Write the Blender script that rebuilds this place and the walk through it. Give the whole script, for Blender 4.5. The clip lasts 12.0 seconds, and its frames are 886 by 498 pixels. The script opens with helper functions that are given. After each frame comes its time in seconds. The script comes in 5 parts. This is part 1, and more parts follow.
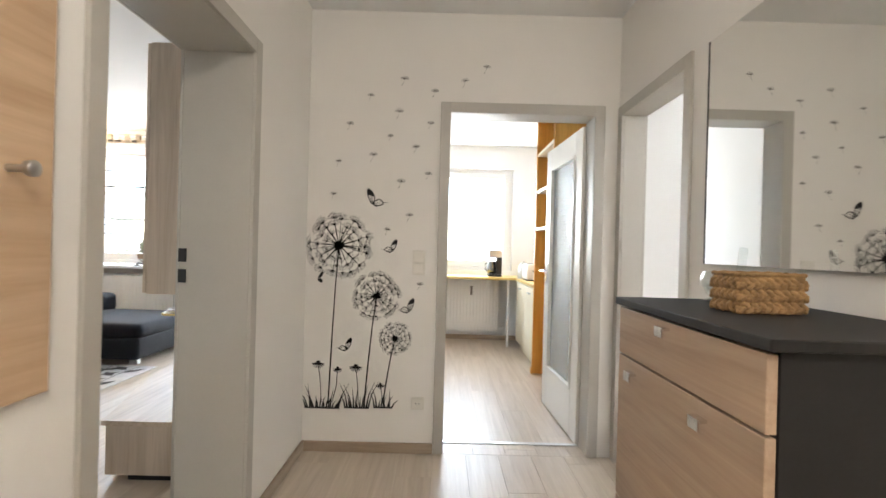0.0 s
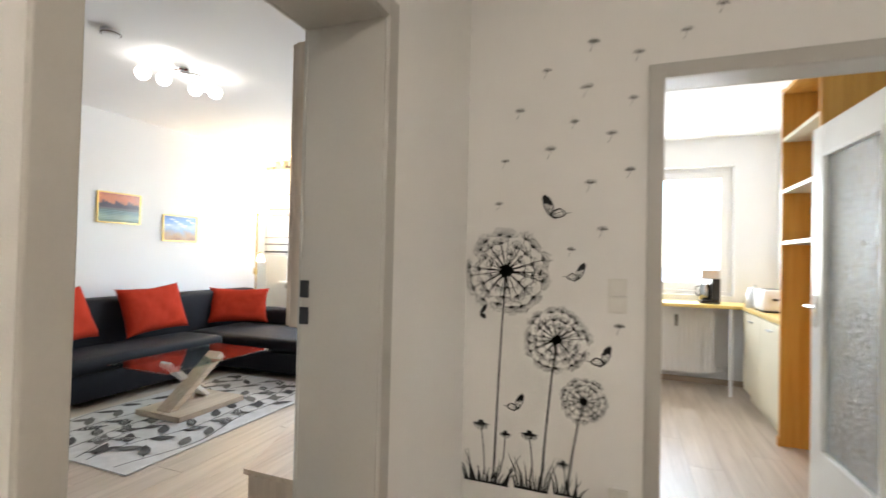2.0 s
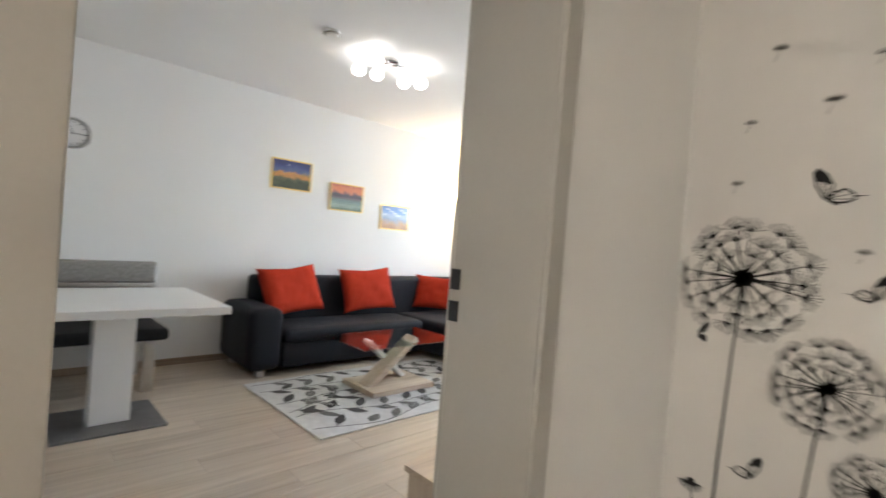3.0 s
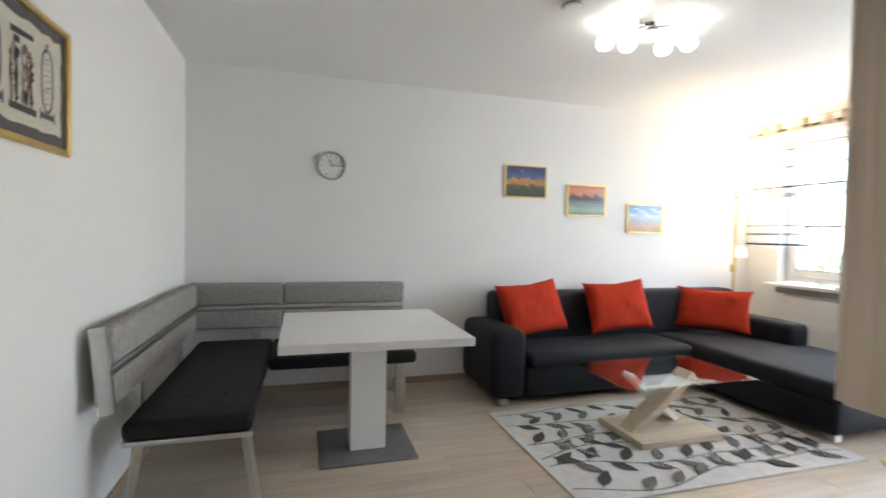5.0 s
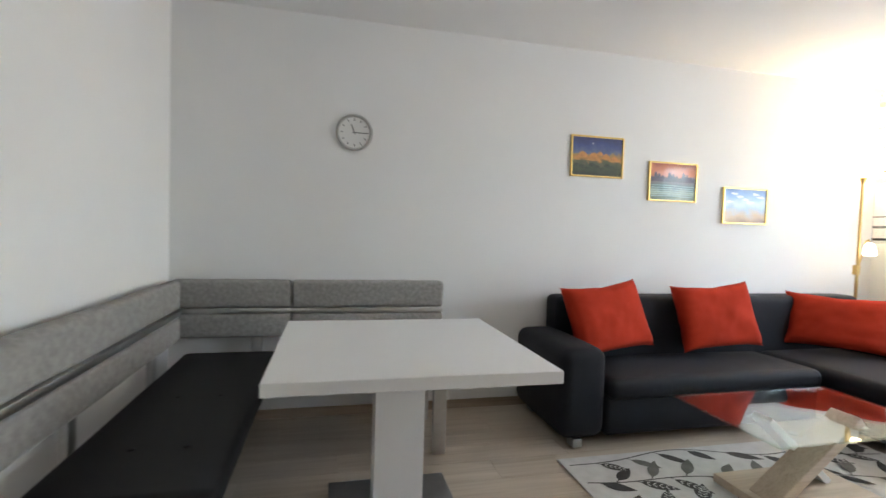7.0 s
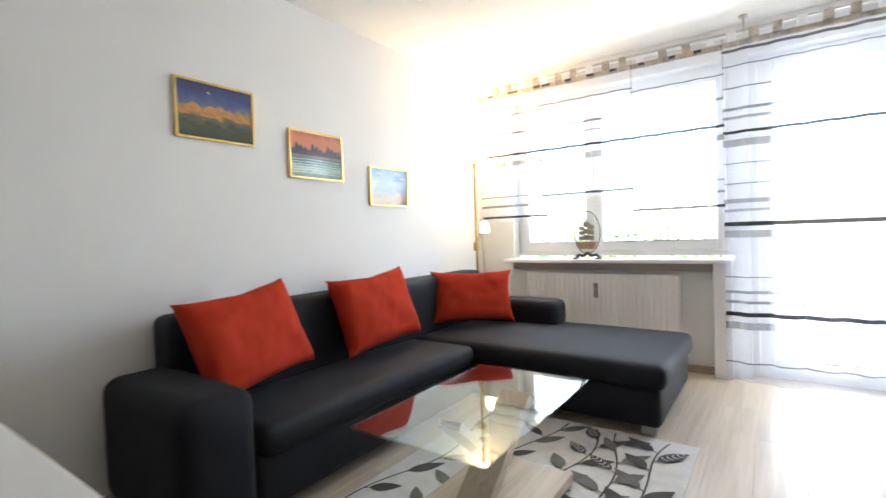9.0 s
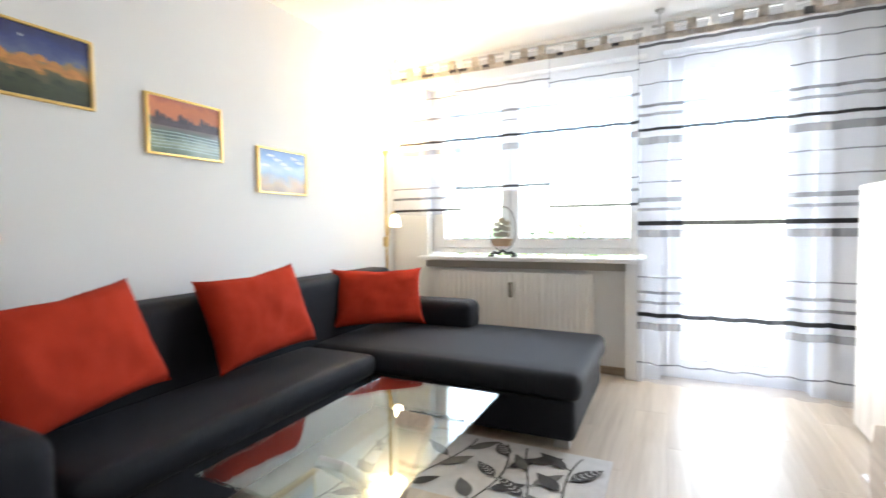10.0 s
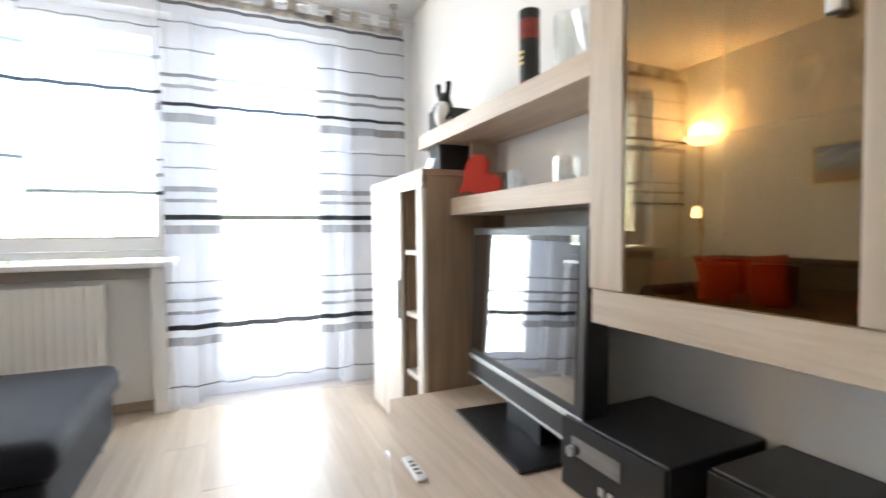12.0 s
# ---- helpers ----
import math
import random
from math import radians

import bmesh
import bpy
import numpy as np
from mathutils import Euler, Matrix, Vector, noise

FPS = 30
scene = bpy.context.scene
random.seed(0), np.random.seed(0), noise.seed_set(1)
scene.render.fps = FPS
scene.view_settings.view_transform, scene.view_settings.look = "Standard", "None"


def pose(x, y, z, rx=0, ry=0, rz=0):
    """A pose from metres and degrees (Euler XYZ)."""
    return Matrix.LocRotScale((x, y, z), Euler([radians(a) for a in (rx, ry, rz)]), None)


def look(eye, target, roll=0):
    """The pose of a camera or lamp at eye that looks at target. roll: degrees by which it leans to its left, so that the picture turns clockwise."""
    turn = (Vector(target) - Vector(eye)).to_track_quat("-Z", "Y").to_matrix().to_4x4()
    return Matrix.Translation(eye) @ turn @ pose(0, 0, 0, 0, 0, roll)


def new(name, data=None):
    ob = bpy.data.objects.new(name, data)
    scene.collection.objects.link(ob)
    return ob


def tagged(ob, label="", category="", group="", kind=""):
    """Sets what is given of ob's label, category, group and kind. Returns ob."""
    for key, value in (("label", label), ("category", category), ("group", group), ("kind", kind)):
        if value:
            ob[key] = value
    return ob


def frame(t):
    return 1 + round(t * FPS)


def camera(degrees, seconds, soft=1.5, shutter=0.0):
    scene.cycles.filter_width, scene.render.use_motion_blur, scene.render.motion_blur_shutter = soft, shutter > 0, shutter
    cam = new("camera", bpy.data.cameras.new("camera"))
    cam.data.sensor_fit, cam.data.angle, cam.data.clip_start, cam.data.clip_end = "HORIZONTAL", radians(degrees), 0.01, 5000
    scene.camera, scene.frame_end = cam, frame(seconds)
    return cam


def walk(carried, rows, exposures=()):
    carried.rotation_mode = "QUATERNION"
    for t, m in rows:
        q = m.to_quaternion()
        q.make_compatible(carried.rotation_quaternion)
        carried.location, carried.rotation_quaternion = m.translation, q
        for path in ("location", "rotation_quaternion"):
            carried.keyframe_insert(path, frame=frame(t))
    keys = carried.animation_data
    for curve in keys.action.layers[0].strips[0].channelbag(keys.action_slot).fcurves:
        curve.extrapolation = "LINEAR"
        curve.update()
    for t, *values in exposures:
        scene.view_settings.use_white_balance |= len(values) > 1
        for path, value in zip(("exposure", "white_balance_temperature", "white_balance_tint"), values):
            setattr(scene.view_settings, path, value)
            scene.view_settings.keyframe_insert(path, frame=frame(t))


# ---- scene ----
cam = camera(86.4, 12.0, shutter=0.5)

PATH = [
    (0, (-0.024, 0.137, 1.203), (-0.018, 2.137, 1.2), 1.5),
    (0.5, (0.12, 0.307, 1.171), (-0.103, 2.294, 1.202), 2.0),
    (1, (0.066, 0.461, 1.205), (-0.367, 2.412, 1.287), 1.9),
    (1.5, (-0.006, 0.585, 1.214), (-0.583, 2.499, 1.263), 0.9),
    (2, (-0.128, 0.821, 1.259), (-0.849, 2.686, 1.294), 1.3),
    (2.5, (-0.181, 1.0, 1.262), (-1.244, 2.693, 1.205), 1.1),
    (3, (-0.201, 1.179, 1.237), (-1.651, 2.557, 1.218), 4.5),
    (3.2, (-0.257, 1.245, 1.233), (-1.829, 2.482, 1.181), 4.7),
    (4.8, (-0.702, 1.322, 1.283), (-2.581, 2.004, 1.225), 0.3),
    (5, (-0.755, 1.338, 1.311), (-2.669, 1.911, 1.249), 1.2),
    (5.5, (-0.902, 1.421, 1.309), (-2.886, 1.661, 1.242), 2.7),
    (6, (-1.05, 1.419, 1.304), (-3.045, 1.563, 1.274), 1.5),
    (6.5, (-1.312, 1.42, 1.3), (-3.294, 1.689, 1.272), 1.0),
    (6.7, (-1.441, 1.418, 1.259), (-3.41, 1.765, 1.209), 1.3),
    (8.3, (-2.177, 1.718, 1.208), (-3.772, 2.923, 1.157), -0.2),
    (8.5, (-2.255, 1.785, 1.186), (-3.713, 3.153, 1.146), -1.3),
    (9, (-2.374, 1.96, 1.142), (-3.527, 3.594, 1.08), -2.0),
    (9.5, (-2.454, 2.133, 1.127), (-3.521, 3.823, 1.056), -1.5),
    (10, (-2.463, 2.306, 1.137), (-3.331, 4.105, 1.044), -0.8),
    (10.5, (-2.455, 2.461, 1.107), (-2.905, 4.407, 0.989), -0.4),
    (11, (-2.44, 2.668, 1.053), (-2.338, 4.664, 0.967), -0.2),
    (11.5, (-2.391, 2.744, 1.041), (-1.972, 4.698, 0.955), -0.2),
    (12, (-2.339, 2.79, 1.041), (-1.513, 4.61, 0.97), -0.6),
]
walk(cam, [(t, look(eye, target, roll)) for t, eye, target, roll in PATH],
     [(0.0, 3.75), (3.0, 3.56), (5.0, 3.52), (8.5, 3.39), (12.0, 3.46)])

# ---------- world, sun, large lights ----------
world = bpy.data.worlds.new("sky")
scene.world = world
world.use_nodes = True
_sky = world.node_tree.nodes.new("ShaderNodeTexSky")
_sky.sky_type, _sky.sun_disc = "NISHITA", False
_sky.sun_elevation, _sky.sun_rotation = radians(48), radians(200)
world.node_tree.links.new(_sky.outputs[0], world.node_tree.nodes["Background"].inputs["Color"])
world.node_tree.nodes["Background"].inputs["Strength"].default_value = 0.15

sun = new("sun", bpy.data.lights.new("sun", "SUN"))
sun.data.energy, sun.data.angle, sun.data.color = 3.0, radians(0.5), (1.0, 0.95, 0.87)
sun.matrix_basis = look((-6, -30, 34), (-2, 12, 0))


def window_light(name, x, y, z, rx, rz, w, h, watts, c=(0.93, 0.95, 1.0)):
    """The sky's light in a window's opening."""
    lamp = new(name, bpy.data.lights.new(name, "AREA"))
    lamp.data.shape, lamp.data.size, lamp.data.size_y = "RECTANGLE", w, h
    lamp.data.energy, lamp.data.color = watts, c
    lamp.matrix_basis = pose(x, y, z, rx, 0, rz)
    return lamp


window_light("sky_in_living_window", -3.52, 6.34, 1.62, -90, 0, 1.75, 1.42, 5.2)
window_light("sky_in_balcony_door", -2.075, 6.34, 1.2, -90, 0, 0.85, 2.2, 8)
window_light("sky_in_kitchen_window", 0.25, 6.74, 1.62, -90, 0, 1.30, 1.36, 7.5)
window_light("sky_in_bedroom_window", 1.86, 4.74, 1.48, -90, 0, 0.38, 1.05, 58)


def lamp_point(name, x, y, z, watts, c, r=0.04):
    lamp = new(name, bpy.data.lights.new(name, "POINT"))
    lamp.data.energy, lamp.data.color, lamp.data.shadow_soft_size = watts, c, r
    lamp.location = (x, y, z)
    return lamp


lamp_point("torchiere_light", -4.63, 5.70, 1.90, 3.0, (1.0, 0.66, 0.32), 0.10)
lamp_point("hall_lamp_light", 0.1, -0.35, 2.34, 3.5, (1.0, 0.935, 0.88), 0.10)

# ---------- small builders ----------
def link(name, bm, material, parent=None, label="", smooth=False, facing=None):
    """One mesh object; facing turns flat shapes that way."""
    me = bpy.data.meshes.new(name)
    bmesh.ops.recalc_face_normals(bm, faces=bm.faces)
    if facing:
        for f in bm.faces:
            if f.normal.dot(facing) < 0:
                f.normal_flip()
    bm.to_mesh(me)
    bm.free()
    if material:
        me.materials.append(material)
    if smooth:
        for p in me.polygons:
            p.use_smooth = True
        me.set_sharp_from_angle(angle=radians(40))
    ob = new(name, me)
    if parent:
        ob.parent = parent
    if label:
        ob["label"] = label
    return ob


def part(name, bm, material, parent, label="", smooth=False, facing=None):
    return link(name, bm, material, parent, label, smooth, facing)


def thing(name, x, y, z, label, category, group="", rz=0):
    ob = new(name)
    ob.empty_display_size = 0.1
    ob.matrix_basis = pose(x, y, z, 0, 0, rz)
    return tagged(ob, label, category, group)


def box(x0, x1, y0, y1, z0, z1, bevel=0.003, seg=2, bm=None):
    b = bmesh.new()
    bmesh.ops.create_cube(b, size=1, matrix=Matrix.Translation(((x0 + x1) / 2, (y0 + y1) / 2, (z0 + z1) / 2)) @ Matrix.Diagonal((abs(x1 - x0), abs(y1 - y0), abs(z1 - z0), 1)))
    if bevel:
        bmesh.ops.bevel(b, geom=b.edges[:], offset=bevel, segments=seg, affect="EDGES", profile=0.5)
    return merged(b, bm)


def merged(b, bm):
    if bm is None:
        return b
    me = bpy.data.meshes.new("tmp")
    b.to_mesh(me)
    b.free()
    bm.from_mesh(me)
    bpy.data.meshes.remove(me)
    return bm


def turned(bm, m):
    bmesh.ops.transform(bm, matrix=m, verts=bm.verts[:])
    return bm


def lathe(profile, n=24, bm=None, caps=True):
    """profile: (radius, z) pairs round the z axis."""
    b = bm or bmesh.new()
    rings = []
    for r, z in profile:
        rings.append([b.verts.new((max(r, 1e-4) * math.cos(2 * math.pi * i / n), max(r, 1e-4) * math.sin(2 * math.pi * i / n), z)) for i in range(n)])
    for a, c in zip(rings, rings[1:]):
        for i in range(n):
            b.faces.new((a[i], a[(i + 1) % n], c[(i + 1) % n], c[i]))
    if caps:
        b.faces.new(rings[0])
        b.faces.new(rings[-1])
    return b


def tube(points, r, n=10, bm=None):
    b = bm or bmesh.new()
    pts = [Vector(p) for p in points]
    rings = []
    for i, p in enumerate(pts):
        d = (pts[min(i + 1, len(pts) - 1)] - pts[max(i - 1, 0)]).normalized()
        q = d.to_track_quat("Z", "Y").to_matrix()
        rings.append([b.verts.new(p + q @ Vector((r * math.cos(2 * math.pi * k / n), r * math.sin(2 * math.pi * k / n), 0))) for k in range(n)])
    for a, c in zip(rings, rings[1:]):
        for k in range(n):
            b.faces.new((a[k], a[(k + 1) % n], c[(k + 1) % n], c[k]))
    b.faces.new(rings[0])
    b.faces.new(rings[-1])
    return b


def ball(x, y, z, r, bm=None, u=20, v=14):
    b = bm or bmesh.new()
    bmesh.ops.create_uvsphere(b, u_segments=u, v_segments=v, radius=r, matrix=Matrix.Translation((x, y, z)))
    return b


def soft(x0, x1, y0, y1, z0, z1, bevel, puff=0.0, cuts=8, seg=4):
    """An upholstered block: rounded edges, a top that swells by puff."""
    b = bmesh.new()
    nx, ny = cuts, cuts
    bmesh.ops.create_cube(b, size=1, matrix=Matrix.Translation(((x0 + x1) / 2, (y0 + y1) / 2, (z0 + z1) / 2)) @ Matrix.Diagonal((x1 - x0, y1 - y0, z1 - z0, 1)))
    bmesh.ops.bevel(b, geom=b.edges[:], offset=bevel, segments=seg, affect="EDGES", profile=0.5)
    big = [e for e in b.edges if e.calc_length() > 0.25]
    bmesh.ops.subdivide_edges(b, edges=big, cuts=cuts, use_grid_fill=True)
    for v in b.verts:
        u, w = (v.co.x - x0) / (x1 - x0), (v.co.y - y0) / (y1 - y0)
        s = max(0, math.sin(math.pi * u)) ** 0.6 * max(0, math.sin(math.pi * w)) ** 0.6
        h = max(0, (v.co.z - z0) / (z1 - z0))
        v.co.z += puff * s * h
        k = noise.noise(v.co * 4.0)
        v.co += Vector((k, noise.noise(v.co * 4.0 + Vector((9, 0, 0))), 0.5 * k)) * 0.004
    return b


def pillow(w, h, t, seed):
    """A stuffed square cushion that stands on its edge, its face to +x."""
    b = bmesh.new()
    n = 30
    grid = {}
    for side in (1, -1):
        for i in range(n + 1):
            for j in range(n + 1):
                u, v = 2 * i / n - 1, 2 * j / n - 1
                edge = i in (0, n) or j in (0, n)
                if edge and side == -1:
                    grid[side, i, j] = grid[1, i, j]
                    continue
                pull = 1 - 0.10 * (1 - abs(u) ** 3) * (abs(v) ** 4)
                pull2 = 1 - 0.10 * (1 - abs(v) ** 3) * (abs(u) ** 4)
                d = 0 if edge else t / 2 * ((1 - u ** 4) * (1 - v ** 4)) ** 0.45
                k = noise.noise(Vector((u * 2 + seed, v * 2, side))) + 0.5 * noise.noise(Vector((u * 6 + seed, v * 3, side + 4)))
                crease = noise.noise(Vector((u * 2.5 + v * 5 + seed * 3, v * 9 - u * 2, side + 9))) * (abs(u) ** 2 + abs(v) ** 2) * 0.8
                sag = 0.025 * math.exp(-(u * 3.5) ** 2) * max(0, v) ** 2
                grid[side, i, j] = b.verts.new((side * d * (1 + 0.16 * k + 0.10 * crease), u * w / 2 * pull2, v * h / 2 * pull - sag * h))
    for side in (1, -1):
        for i in range(n):
            for j in range(n):
                f = [grid[side, i, j], grid[side, i + 1, j], grid[side, i + 1, j + 1], grid[side, i, j + 1]]
                try:
                    b.faces.new(f)
                except ValueError:
                    pass
    return b


def prism(outline, z0, z1, bm=None):
    """A flat-topped block over an outline in x, y."""
    b = bm or bmesh.new()
    lo = [b.verts.new((x, y, z0)) for x, y in outline]
    hi = [b.verts.new((x, y, z1)) for x, y in outline]
    b.faces.new(lo)
    b.faces.new(hi)
    for i in range(len(lo)):
        k = (i + 1) % len(lo)
        b.faces.new((lo[i], lo[k], hi[k], hi[i]))
    return b


# ---------- materials ----------
def base(name, rough=0.5, metal=0.0, **inputs):
    m = bpy.data.materials.new(name)
    m.use_nodes = True
    nt = m.node_tree
    p = nt.nodes["Principled BSDF"]
    p.inputs["Roughness"].default_value = rough
    p.inputs["Metallic"].default_value = metal
    for k, v in inputs.items():
        p.inputs[k.replace("_", " ")].default_value = v
    return m, nt, p


def node(nt, kind, **kw):
    n = nt.nodes.new(kind)
    for k, v in kw.items():
        if k in n.inputs:
            n.inputs[k].default_value = v
    return n


def coords(nt, scale=(1, 1, 1), kind="Object"):
    tc = nt.nodes.new("ShaderNodeTexCoord")
    mp = nt.nodes.new("ShaderNodeMapping")
    mp.inputs["Scale"].default_value = scale
    nt.links.new(tc.outputs[kind], mp.inputs["Vector"])
    return mp.outputs["Vector"]


def ramp(nt, source, stops, constant=False):
    r = nt.nodes.new("ShaderNodeValToRGB")
    els = r.color_ramp.elements
    while len(els) < len(stops):
        els.new(0.5)
    for e, (pos, c) in zip(els, stops):
        e.position, e.color = pos, (*c, 1) if len(c) == 3 else c
    if constant:
        r.color_ramp.interpolation = "CONSTANT"
    nt.links.new(source, r.inputs["Fac"])
    return r.outputs["Color"]


def bump(nt, p, height, strength, distance=0.01):
    b = nt.nodes.new("ShaderNodeBump")
    b.inputs["Strength"].default_value, b.inputs["Distance"].default_value = strength, distance
    nt.links.new(height, b.inputs["Height"])
    nt.links.new(b.outputs["Normal"], p.inputs["Normal"])


def plain(name, c, rough=0.5, metal=0.0, vary=0.08, scale=6.0, fine=120.0, relief=0.05, **inputs):
    """Paint, cloth, metal or plastic: a colour that varies at two scales, with fine relief."""
    m, nt, p = base(name, rough, metal, **inputs)
    v = coords(nt)
    a = node(nt, "ShaderNodeTexNoise", Scale=scale, Detail=5.0)
    f = node(nt, "ShaderNodeTexNoise", Scale=fine, Detail=2.0)
    nt.links.new(v, a.inputs["Vector"])
    nt.links.new(v, f.inputs["Vector"])
    mix = nt.nodes.new("ShaderNodeMath")
    mix.operation = "ADD"
    nt.links.new(a.outputs["Fac"], mix.inputs[0])
    sc = nt.nodes.new("ShaderNodeMath")
    sc.operation = "MULTIPLY"
    sc.inputs[1].default_value = 0.4
    nt.links.new(f.outputs["Fac"], sc.inputs[0])
    nt.links.new(sc.outputs[0], mix.inputs[1])
    lo = tuple(max(0, k * (1 - vary)) for k in c)
    hi = tuple(min(1, k * (1 + vary)) for k in c)
    nt.links.new(ramp(nt, mix.outputs[0], [(0.4, lo), (1.0, hi)]), p.inputs["Base Color"])
    if relief:
        bump(nt, p, f.outputs["Fac"], relief, 0.004)
    return m


def wood(name, dark, light, along="y", rough=0.45, size=1.0, spread=0.0):
    """Grain that runs along one axis; spread lets each piece differ."""
    m, nt, p = base(name, rough)
    s = {"x": (0.7, 14, 14), "y": (14, 0.7, 14), "z": (14, 14, 0.7)}[along]
    v = coords(nt, tuple(k * size for k in s))
    if spread:
        oi = nt.nodes.new("ShaderNodeObjectInfo")
        mul = nt.nodes.new("ShaderNodeVectorMath")
        mul.operation = "SCALE"
        comb = nt.nodes.new("ShaderNodeCombineXYZ")
        for k in range(3):
            nt.links.new(oi.outputs["Random"], comb.inputs[k])
        nt.links.new(comb.outputs[0], mul.inputs[0])
        mul.inputs["Scale"].default_value = 60
        add = nt.nodes.new("ShaderNodeVectorMath")
        nt.links.new(v, add.inputs[0])
        nt.links.new(mul.outputs[0], add.inputs[1])
        v = add.outputs[0]
    a = node(nt, "ShaderNodeTexNoise", Scale=1.2, Detail=6.0, Roughness=0.6, Distortion=1.2)
    f = node(nt, "ShaderNodeTexNoise", Scale=7.0, Detail=3.0, Distortion=0.3)
    nt.links.new(v, a.inputs["Vector"])
    nt.links.new(v, f.inputs["Vector"])
    mixf = nt.nodes.new("ShaderNodeMath")
    mixf.operation = "MULTIPLY_ADD"
    mixf.inputs[1].default_value = 0.35
    nt.links.new(f.outputs["Fac"], mixf.inputs[0])
    nt.links.new(a.outputs["Fac"], mixf.inputs[2])
    mid = tuple((i + j) / 2 for i, j in zip(dark, light))
    col = ramp(nt, mixf.outputs[0], [(0.42, dark), (0.62, mid), (0.85, light)])
    if spread:
        hsv = nt.nodes.new("ShaderNodeHueSaturation")
        mr = nt.nodes.new("ShaderNodeMapRange")
        mr.inputs["To Min"].default_value, mr.inputs["To Max"].default_value = 1 - spread, 1 + spread
        nt.links.new(oi.outputs["Random"], mr.inputs["Value"])
        nt.links.new(mr.outputs[0], hsv.inputs["Value"])
        nt.links.new(col, hsv.inputs["Color"])
        col = hsv.outputs["Color"]
    nt.links.new(col, p.inputs["Base Color"])
    bump(nt, p, f.outputs["Fac"], 0.08, 0.003)
    return m


def sheet_glass(name, tint=(0.96, 0.98, 0.97), gloss=0.08, sheen=(1, 1, 1)):
    """A thin pane: it lets the light straight through, and mirrors more at a slant."""
    m = bpy.data.materials.new(name)
    m.use_nodes = True
    nt = m.node_tree
    nt.nodes.remove(nt.nodes["Principled BSDF"])
    t = node(nt, "ShaderNodeBsdfTransparent", Color=(*tint, 1))
    g = node(nt, "ShaderNodeBsdfGlossy", Roughness=0.0, Color=(*sheen, 1))
    facing = node(nt, "ShaderNodeLayerWeight", Blend=0.5)
    lw = nt.nodes.new("ShaderNodeMath")
    lw.operation = "POWER"
    lw.inputs[1].default_value = 4.5
    nt.links.new(facing.outputs["Facing"], lw.inputs[0])
    ad = nt.nodes.new("ShaderNodeMath")
    ad.operation = "ADD"
    ad.inputs[1].default_value = gloss + 0.04
    ad.use_clamp = True
    nt.links.new(lw.outputs[0], ad.inputs[0])
    mix = nt.nodes.new("ShaderNodeMixShader")
    nt.links.new(ad.outputs[0], mix.inputs[0])
    nt.links.new(t.outputs[0], mix.inputs[1])
    nt.links.new(g.outputs[0], mix.inputs[2])
    nt.links.new(mix.outputs[0], nt.nodes["Material Output"].inputs["Surface"])
    return m


def glow(name, c, strength):
    m, nt, p = base(name, 0.4)
    p.inputs["Base Color"].default_value = (0.9, 0.9, 0.88, 1)
    p.inputs["Emission Color"].default_value = (*c, 1)
    p.inputs["Emission Strength"].default_value = strength
    return m


def banded(name, stops, span, rough=0.35, wobble=0.06, nscale=9.0, coat=0.6):
    """A painting: bands of colour up its height, torn and mottled by noise."""
    m, nt, p = base(name, rough, 0.0, Coat_Weight=coat, Coat_Roughness=0.03)
    tc = nt.nodes.new("ShaderNodeTexCoord")
    sep = nt.nodes.new("ShaderNodeSeparateXYZ")
    nt.links.new(tc.outputs["Object"], sep.inputs[0])
    n1 = node(nt, "ShaderNodeTexNoise", Scale=nscale, Detail=6.0, Roughness=0.65)
    nt.links.new(tc.outputs["Object"], n1.inputs["Vector"])
    mr = nt.nodes.new("ShaderNodeMapRange")
    mr.inputs["From Min"].default_value, mr.inputs["From Max"].default_value = -span / 2, span / 2
    nt.links.new(sep.outputs["Z"], mr.inputs["Value"])
    ma = nt.nodes.new("ShaderNodeMath")
    ma.operation = "MULTIPLY_ADD"
    ma.inputs[1].default_value = wobble * 6
    nt.links.new(n1.outputs["Fac"], ma.inputs[0])
    off = nt.nodes.new("ShaderNodeMath")
    off.operation = "SUBTRACT"
    off.inputs[1].default_value = wobble * 3
    nt.links.new(mr.outputs[0], off.inputs[0])
    nt.links.new(off.outputs[0], ma.inputs[2])
    nt.links.new(ramp(nt, ma.outputs[0], stops), p.inputs["Base Color"])
    return m


WALL = plain("white_wall_paint", (0.80, 0.80, 0.79), 0.9, vary=0.02, scale=1.5, fine=260, relief=0.12)
CEIL = plain("white_ceiling_paint", (0.82, 0.82, 0.81), 0.95, vary=0.015, scale=1.2, fine=220, relief=0.08)
HALLWALL = plain("cream_wall_paint", (0.80, 0.775, 0.73), 0.9, vary=0.02, scale=1.5, fine=260, relief=0.12)
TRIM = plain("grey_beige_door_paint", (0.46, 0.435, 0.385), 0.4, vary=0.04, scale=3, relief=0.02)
LEAF = plain("white_door_paint", (0.78, 0.76, 0.71), 0.35, vary=0.03, scale=3, relief=0.02)
WHITE = plain("white_lacquer", (0.80, 0.80, 0.79), 0.3, vary=0.02, scale=3, relief=0.01)
PLANK = wood("light_oak_laminate", (0.43, 0.35, 0.265), (0.58, 0.495, 0.40), "y", 0.36, 0.8, 0.06)
SKIRT = wood("oak_skirting", (0.27, 0.20, 0.14), (0.42, 0.33, 0.24), "y", 0.5)
SKIRTX = wood("oak_skirting_cross", (0.27, 0.20, 0.14), (0.42, 0.33, 0.24), "x", 0.5)
